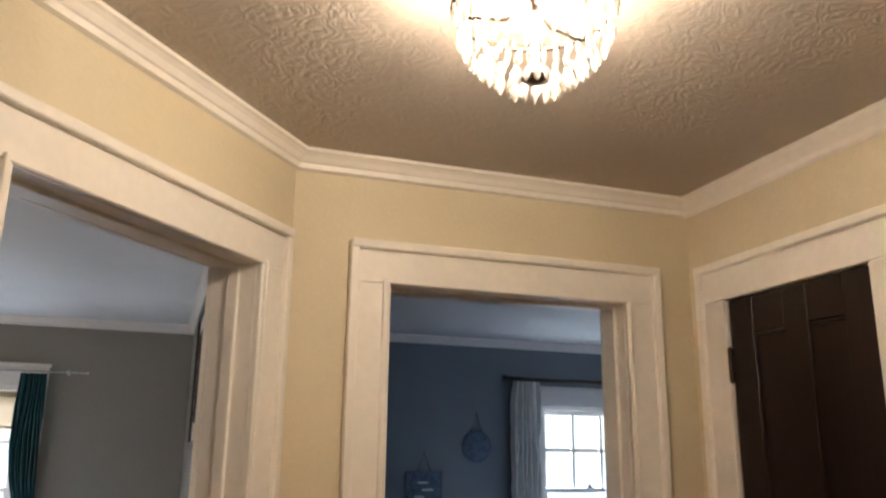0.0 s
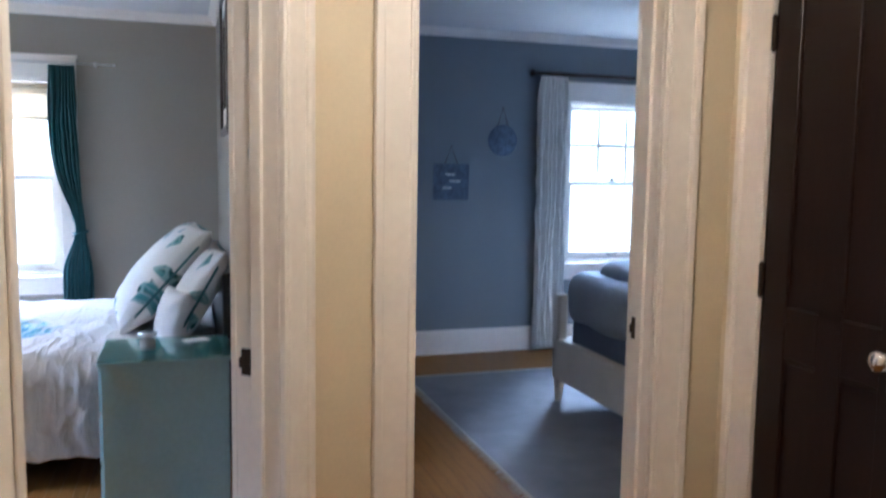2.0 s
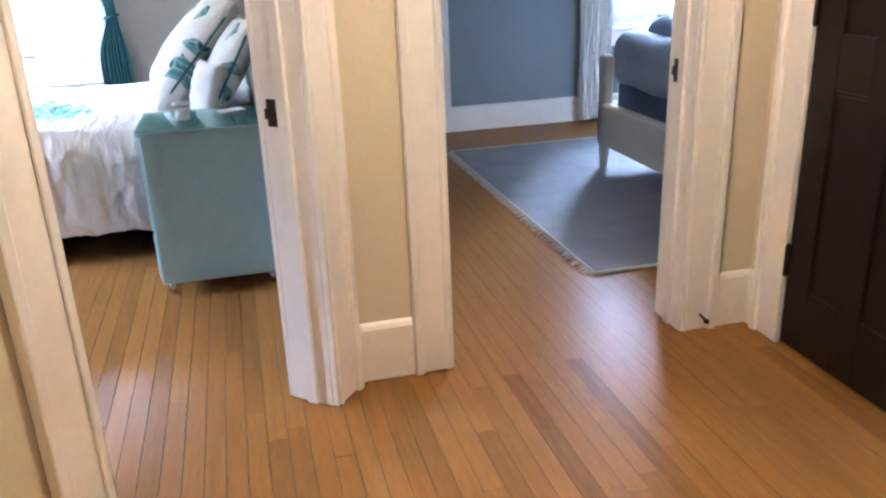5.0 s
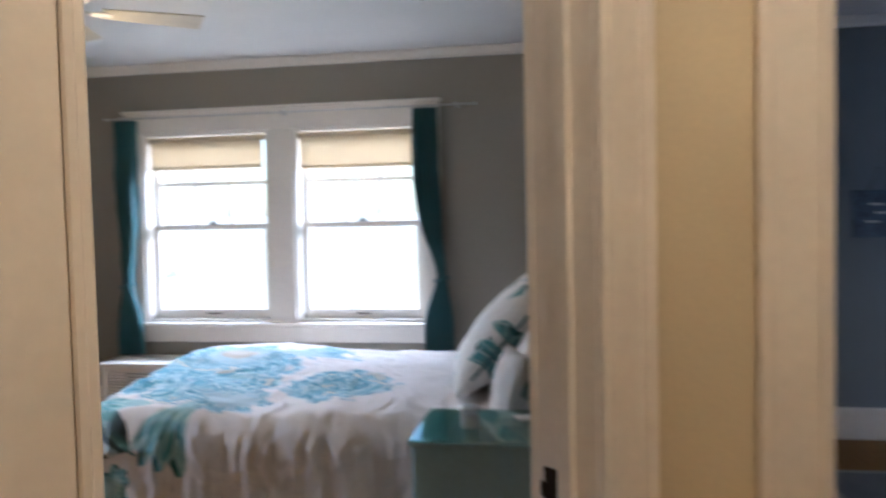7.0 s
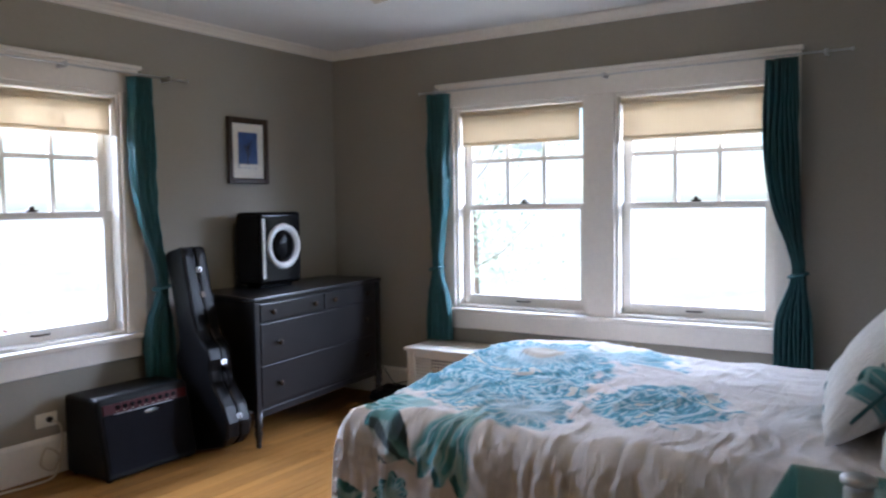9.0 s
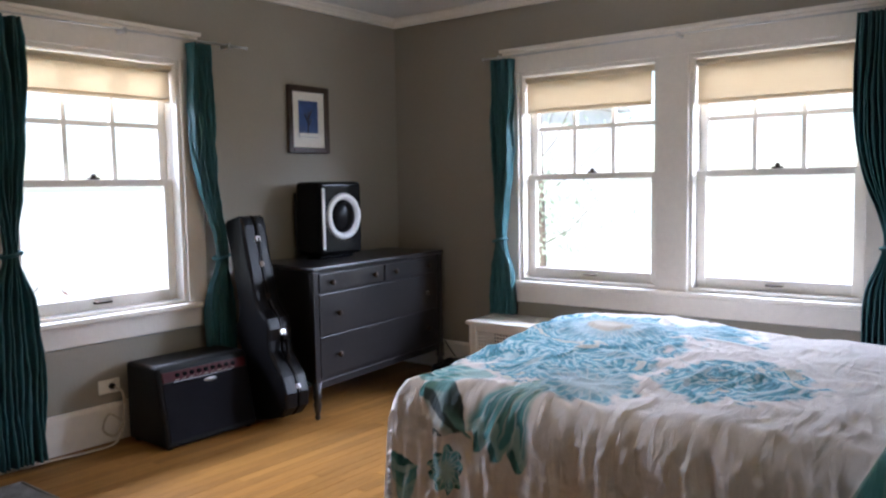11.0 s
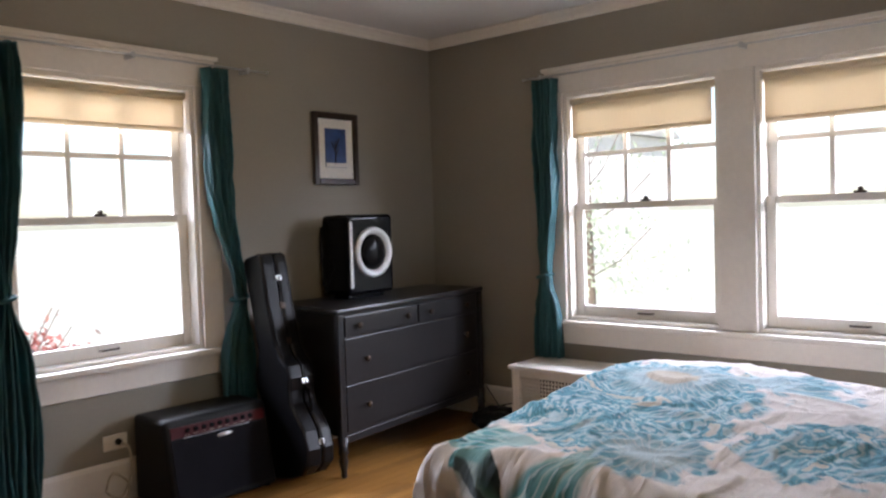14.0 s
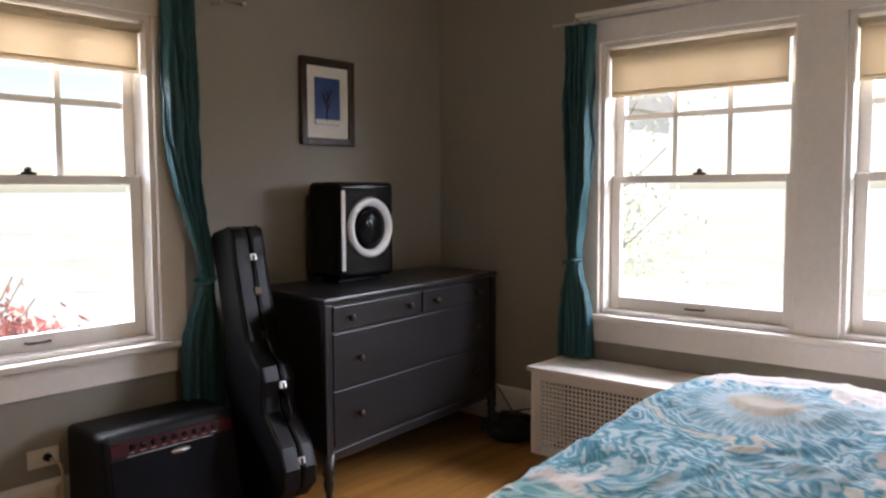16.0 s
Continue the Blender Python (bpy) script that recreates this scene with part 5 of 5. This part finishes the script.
def hoop(r, z, th):
    return tube([(r * math.cos(a), r * math.sin(a), z) for a in [i * math.pi / 24 for i in range(49)]], th, 8)


part("upper_hoop", hoop(0.09, 2.42, 0.005), M_IRON, ch)
part("lower_hoop", hoop(0.148, 2.345, 0.006), M_IRON, ch)
for k in range(3):
    a = 2 * math.pi * k / 3 + 0.5
    part("arm", tube([(0, 0, 2.36), (0.05 * math.cos(a), 0.05 * math.sin(a), 2.33), (0.146 * math.cos(a), 0.146 * math.sin(a), 2.345)], 0.004, 6), M_IRON, ch)
    bulb = part("bulb", lathe([(0.010, 0), (0.018, 0.02), (0.020, 0.035), (0.012, 0.055), (0.003, 0.062)], 14, at=(0.075 * math.cos(a + 1), 0.075 * math.sin(a + 1), 2.345)), M_BULB, ch, "lit candle bulb")
    bulb.visible_shadow = False
bm = bmesh.new()
bmesh.ops.create_icosphere(bm, subdivisions=1, radius=1.0)
drop_mesh = bpy.data.meshes.new("crystal")
for v in bm.verts:
    v.co = Vector((v.co.x * 0.0062, v.co.y * 0.0062, v.co.z * 0.017))
bm.to_mesh(drop_mesh)
bm.free()
drop_mesh.materials.append(M_CRYSTAL)
bead_mesh = drop_mesh.copy()
for v in bead_mesh.vertices:
    v.co.z *= 0.45
for tier in range(7):
    f = tier / 6
    r, z, n = 0.146 - 0.10 * f ** 1.6, 2.33 - 0.135 * f ** 0.75, int(38 - 22 * f)
    for k in range(n):
        a = 2 * math.pi * (k + 0.5 * (tier % 2)) / n
        ob = new("crystal", drop_mesh)
        ob.parent = ch
        ob.matrix_local = pose(r * math.cos(a), r * math.sin(a), z, 0, -18 * f, math.degrees(a))
for k in range(12):
    a = 2 * math.pi * k / 12
    for i in range(6):
        s = (i + 0.5) / 6
        ob = new("bead", bead_mesh)
        ob.parent = ch
        ob.matrix_local = pose((0.09 + 0.056 * s ** 1.5) * math.cos(a), (0.09 + 0.056 * s ** 1.5) * math.sin(a), 2.415 - 0.068 * s)

# small door stop on the baseboard
ds = thing("door_bumper", "small bronze spring door stop at the doorway", "door stop", (2.06, 2.99, 0.06))
part("rod", tube([(0, 0, 0), (-0.01, -0.06, 0.0)], 0.005), M_IRON, ds)
part("tip", lathe([(0.009, 0), (0.009, 0.012)], 10, at=(-0.01, -0.06, -0.006)), M_BLACK, ds)

# ---- blue bedroom ----
rug("rug", 1.93, 4.6, 3.57, 5.86, M_RUGBLUE, "slate blue woven rug with pale bound edges", M_RUGEDGE)
rug_ob = bpy.data.objects["rug.001"]
rnd = random.Random(5)
bm = bmesh.new()
for k in range(190):
    y, ln, sway = 3.58 + 0.012 * k, rnd.uniform(0.03, 0.05), rnd.uniform(-0.012, 0.012)
    tri = [bm.verts.new(c) for c in ((1.93, y - 0.003, 0.010), (1.93, y + 0.003, 0.010), (1.93, y, 0.014), (1.93 - ln, y + sway - 0.002, 0.002), (1.93 - ln, y + sway + 0.002, 0.002), (1.93 - ln, y + sway, 0.005))]
    for a, b in ((0, 1), (1, 2), (2, 0)):
        bm.faces.new((tri[a], tri[b], tri[b + 3], tri[a + 3]))
part("fringe", bm, M_RUGEDGE, rug_ob, "short pale yarn fringe")
bb = thing("bed", "pale upholstered bed with a slate blue quilt on the blue rug", "bed", (2.66, 0, 0))
Y0, Y1 = 3.55, 5.15
part("foot_rail", bx(0, 0.07, Y0, Y1, 0.15, 0.40, 0.02, 3), M_UPHOLSTERY, bb)
for y in (Y0, Y1 - 0.07):
    part("side_rail", bx(0.07, 2.1, y, y + 0.07, 0.15, 0.40, 0.02, 3), M_UPHOLSTERY, bb)
    part("corner_post", bx(0.0, 0.07, y - 0.003, y + 0.073, 0.15, 0.68, 0.02, 3), M_UPHOLSTERY, bb)
    for x in (0.035, 2.0):
        part("leg", lathe([(0.022, 0.012), (0.036, 0.15)], 10, at=(x, y + 0.035, 0)), M_UPHOLSTERY, bb, "tapered pale leg")
part("headboard", bx(2.05, 2.14, Y0 - 0.05, Y1 + 0.05, 0.15, 1.2, 0.03, 3), M_UPHOLSTERY, bb)
part("mattress", bx(0.08, 2.05, Y0 + 0.07, Y1 - 0.07, 0.30, 0.55, 0.05, 3), M_NAVY, bb, "mattress in a navy sheet")


def quilt(x0, x1, y0, y1, z0, z1, seed):
    bm = bx(x0, x1, y0, y1, z0, z1, 0.11, 6)
    bmesh.ops.subdivide_edges(bm, edges=[e for e in bm.edges if e.calc_length() > 0.2], cuts=18, use_grid_fill=True)
    for v in bm.verts:
        v.co += 0.03 * Vector((noise.noise(v.co * 3 + Vector((seed, 0, 0))), noise.noise(v.co * 3 + Vector((0, seed, 0))), noise.noise(v.co * 4 + Vector((0, 0, seed)))))
    return bm


tagged(smooth(part("quilt", quilt(2.70, 4.6, Y0 - 0.02, Y1 + 0.0, 0.50, 0.80, 3), M_QUILT)), "puffy slate blue quilt spread over the bed", "quilt")
tagged(smooth(part("throw_blanket", quilt(2.86, 3.4, 3.7, 5.05, 0.68, 0.88, 9), M_QUILT)), "folded grey-blue throw on top of the quilt", "blanket")


def plaque(name, x, z, label, outline_r=None, w=0.28, h=0.27):
    root = thing(name, label, "wall plaque", (x, YB, z))
    if outline_r:
        d = part("disc", lathe([(outline_r, 0), (outline_r, 0.008), (outline_r - 0.006, 0.012)], 36), M_PLAQUE, root)
        d.matrix_local = pose(0, 0, 0, 90)
        part("rim", tube([(outline_r * math.cos(a), -0.006, outline_r * math.sin(a)) for a in [i * math.pi / 18 for i in range(37)]], 0.006, 6), M_NAVY, root)
        top = outline_r
    else:
        part("board", bx(-w / 2, w / 2, -0.014, 0, -h / 2, h / 2, 0.003), M_PLAQUE, root)
        for k, (a, b) in enumerate(((-0.05, 0.03), (-0.02, 0.07), (-0.07, 0.0))):
            part("painted_stroke", bx(a, b, -0.0165, -0.0135, 0.05 - 0.05 * k, 0.062 - 0.05 * k), M_LINEN, root)
        top = h / 2
    part("hanging_wire", tube([(-top * 0.4, -0.006, top * 0.93), (0, -0.004, top + 0.13), (top * 0.4, -0.006, top * 0.93)], 0.003, 6), M_IRON, root)
    part("nail", lathe([(0.004, -0.006), (0.007, 0.004)], 8, at=(0, -0.006, top + 0.13)), M_IRON, root)
    return root


plaque("wall_plaque", 2.84, 1.64, "round blue painted plaque hung from a wire", 0.113)
plaque("wall_plaque", 2.43, 1.32, "square blue painted plaque hung from a wire")

# ---- outside ----
bm = bmesh.new()
bmesh.ops.create_grid(bm, x_segments=8, y_segments=8, size=2500)
g = part("ground", bm, M_GRASS)
g.location.z = -0.9
tagged(g, "pale sunlit ground outside the windows", "ground", kind="structure")


def tree(name, at, height, spread, leaf_mat, n, label, seed):
    rnd = random.Random(seed)
    root = thing(name, label, "tree", at)
    part("trunk", lathe([(0.11, 0), (0.08, height * 0.3), (0.05, height * 0.6), (0.015, height * 0.95)], 10), M_BARK, root)
    for k in range(9):
        a, z = k * 2.4, height * (0.3 + 0.06 * k)
        part("limb", tube([(0, 0, z), (0.4 * spread * math.cos(a), 0.4 * spread * math.sin(a), z + 0.25), (0.8 * spread * math.cos(a), 0.8 * spread * math.sin(a), z + 0.7)], 0.007, 6), M_BARK, root)
    bm = bmesh.new()
    clumps = [Vector((rnd.gauss(0, 0.42) * spread, rnd.gauss(0, 0.42) * spread, height * rnd.uniform(0.28, 1.0))) for _ in range(60)]
    for _ in range(n):
        c = rnd.choice(clumps) + Vector((rnd.gauss(0, 0.16), rnd.gauss(0, 0.16), rnd.gauss(0, 0.14)))
        m = Matrix.Translation(c) @ pose(0, 0, 0, rnd.uniform(0, 360), rnd.uniform(0, 360), rnd.uniform(0, 360))
        s = rnd.uniform(0.03, 0.06)
        bm.faces.new([bm.verts.new(m @ Vector(p)) for p in ((-s, 0, 0), (0, -s * 0.45, 0.006), (s, 0, 0), (0, s * 0.45, 0.006))])
    part("crown", bm, leaf_mat, root)
    return root


tree("tree", (-5.6, 12.5, -0.9), 4.2, 1.2, M_LEAF, 1700, "leafy green tree in the sunlit yard", 4)
tree("shrub", (-9.0, 6.1, -0.9), 0.85, 0.8, M_RED, 4000, "low red-leaved shrub beside the lawn", 8)
house = thing("neighbour_house", "pale sided house across the lawn in full sun", "house", (-24, 34, -0.9))
part("wall", bx(-7, 7, -5, 5, 0, 5.6, 0.05), M_SIDING, house)
bm = prism([(-5.6, 0), (5.6, 0), (0, 3.0)], 14.8)
r = part("roof", bm, M_ROOF, house)
r.location = (7.4, 0, 5.6)
for k in range(4):
    part("window", bx(-5.6 + 3.2 * k, -4.5 + 3.2 * k, -5.06, -4.98, 2.9, 4.5, 0.02), M_GLOSSBLACK, house)

# ---- floor strips, last ----
strip = bpy.data.meshes.new("plank")
bm = bx(-0.5, 0.5, -0.5, 0.5, -0.5, 0.5)
bm.to_mesh(strip)
bm.free()
strip.materials.append(M_OAK)
rnd = random.Random(11)
far = bmesh.new()
PW = 0.0572
row, x = 0, -3.33
while x < 5.2:
    xc = x + PW / 2
    y0 = 1.95 if xc < 0.0 else (-0.6 if xc < 2.26 else 3.15)
    y1 = 6.73 if xc < 0.8 else 6.5
    y = y0 - rnd.uniform(0.0, 1.3)
    while y < y1:
        ln = rnd.uniform(1.1, 2.4)
        a, b = max(y, y0), min(y + ln, y1)
        y += ln
        if b - a < 0.05:
            continue
        near = xc < 0.95 or (xc < 2.26 and b < 3.6)
        if near:
            ob = new("plank", strip)
            ob.parent = FLOOR
            ob.matrix_local = Matrix.Translation((xc, (a + b) / 2, -0.006 + rnd.uniform(-0.0004, 0.0004))) @ Matrix.Diagonal((PW - 0.0016, b - a - 0.0014, 0.012, 1))
        else:
            v = [far.verts.new(c) for c in ((x + 0.0008, a, 0), (x + PW - 0.0008, a, 0), (x + PW - 0.0008, b, 0), (x + 0.0008, b, 0))]
            far.faces.new(v)
    x += PW
tagged(part("planks", far, M_OAK, FLOOR), kind="stuff")
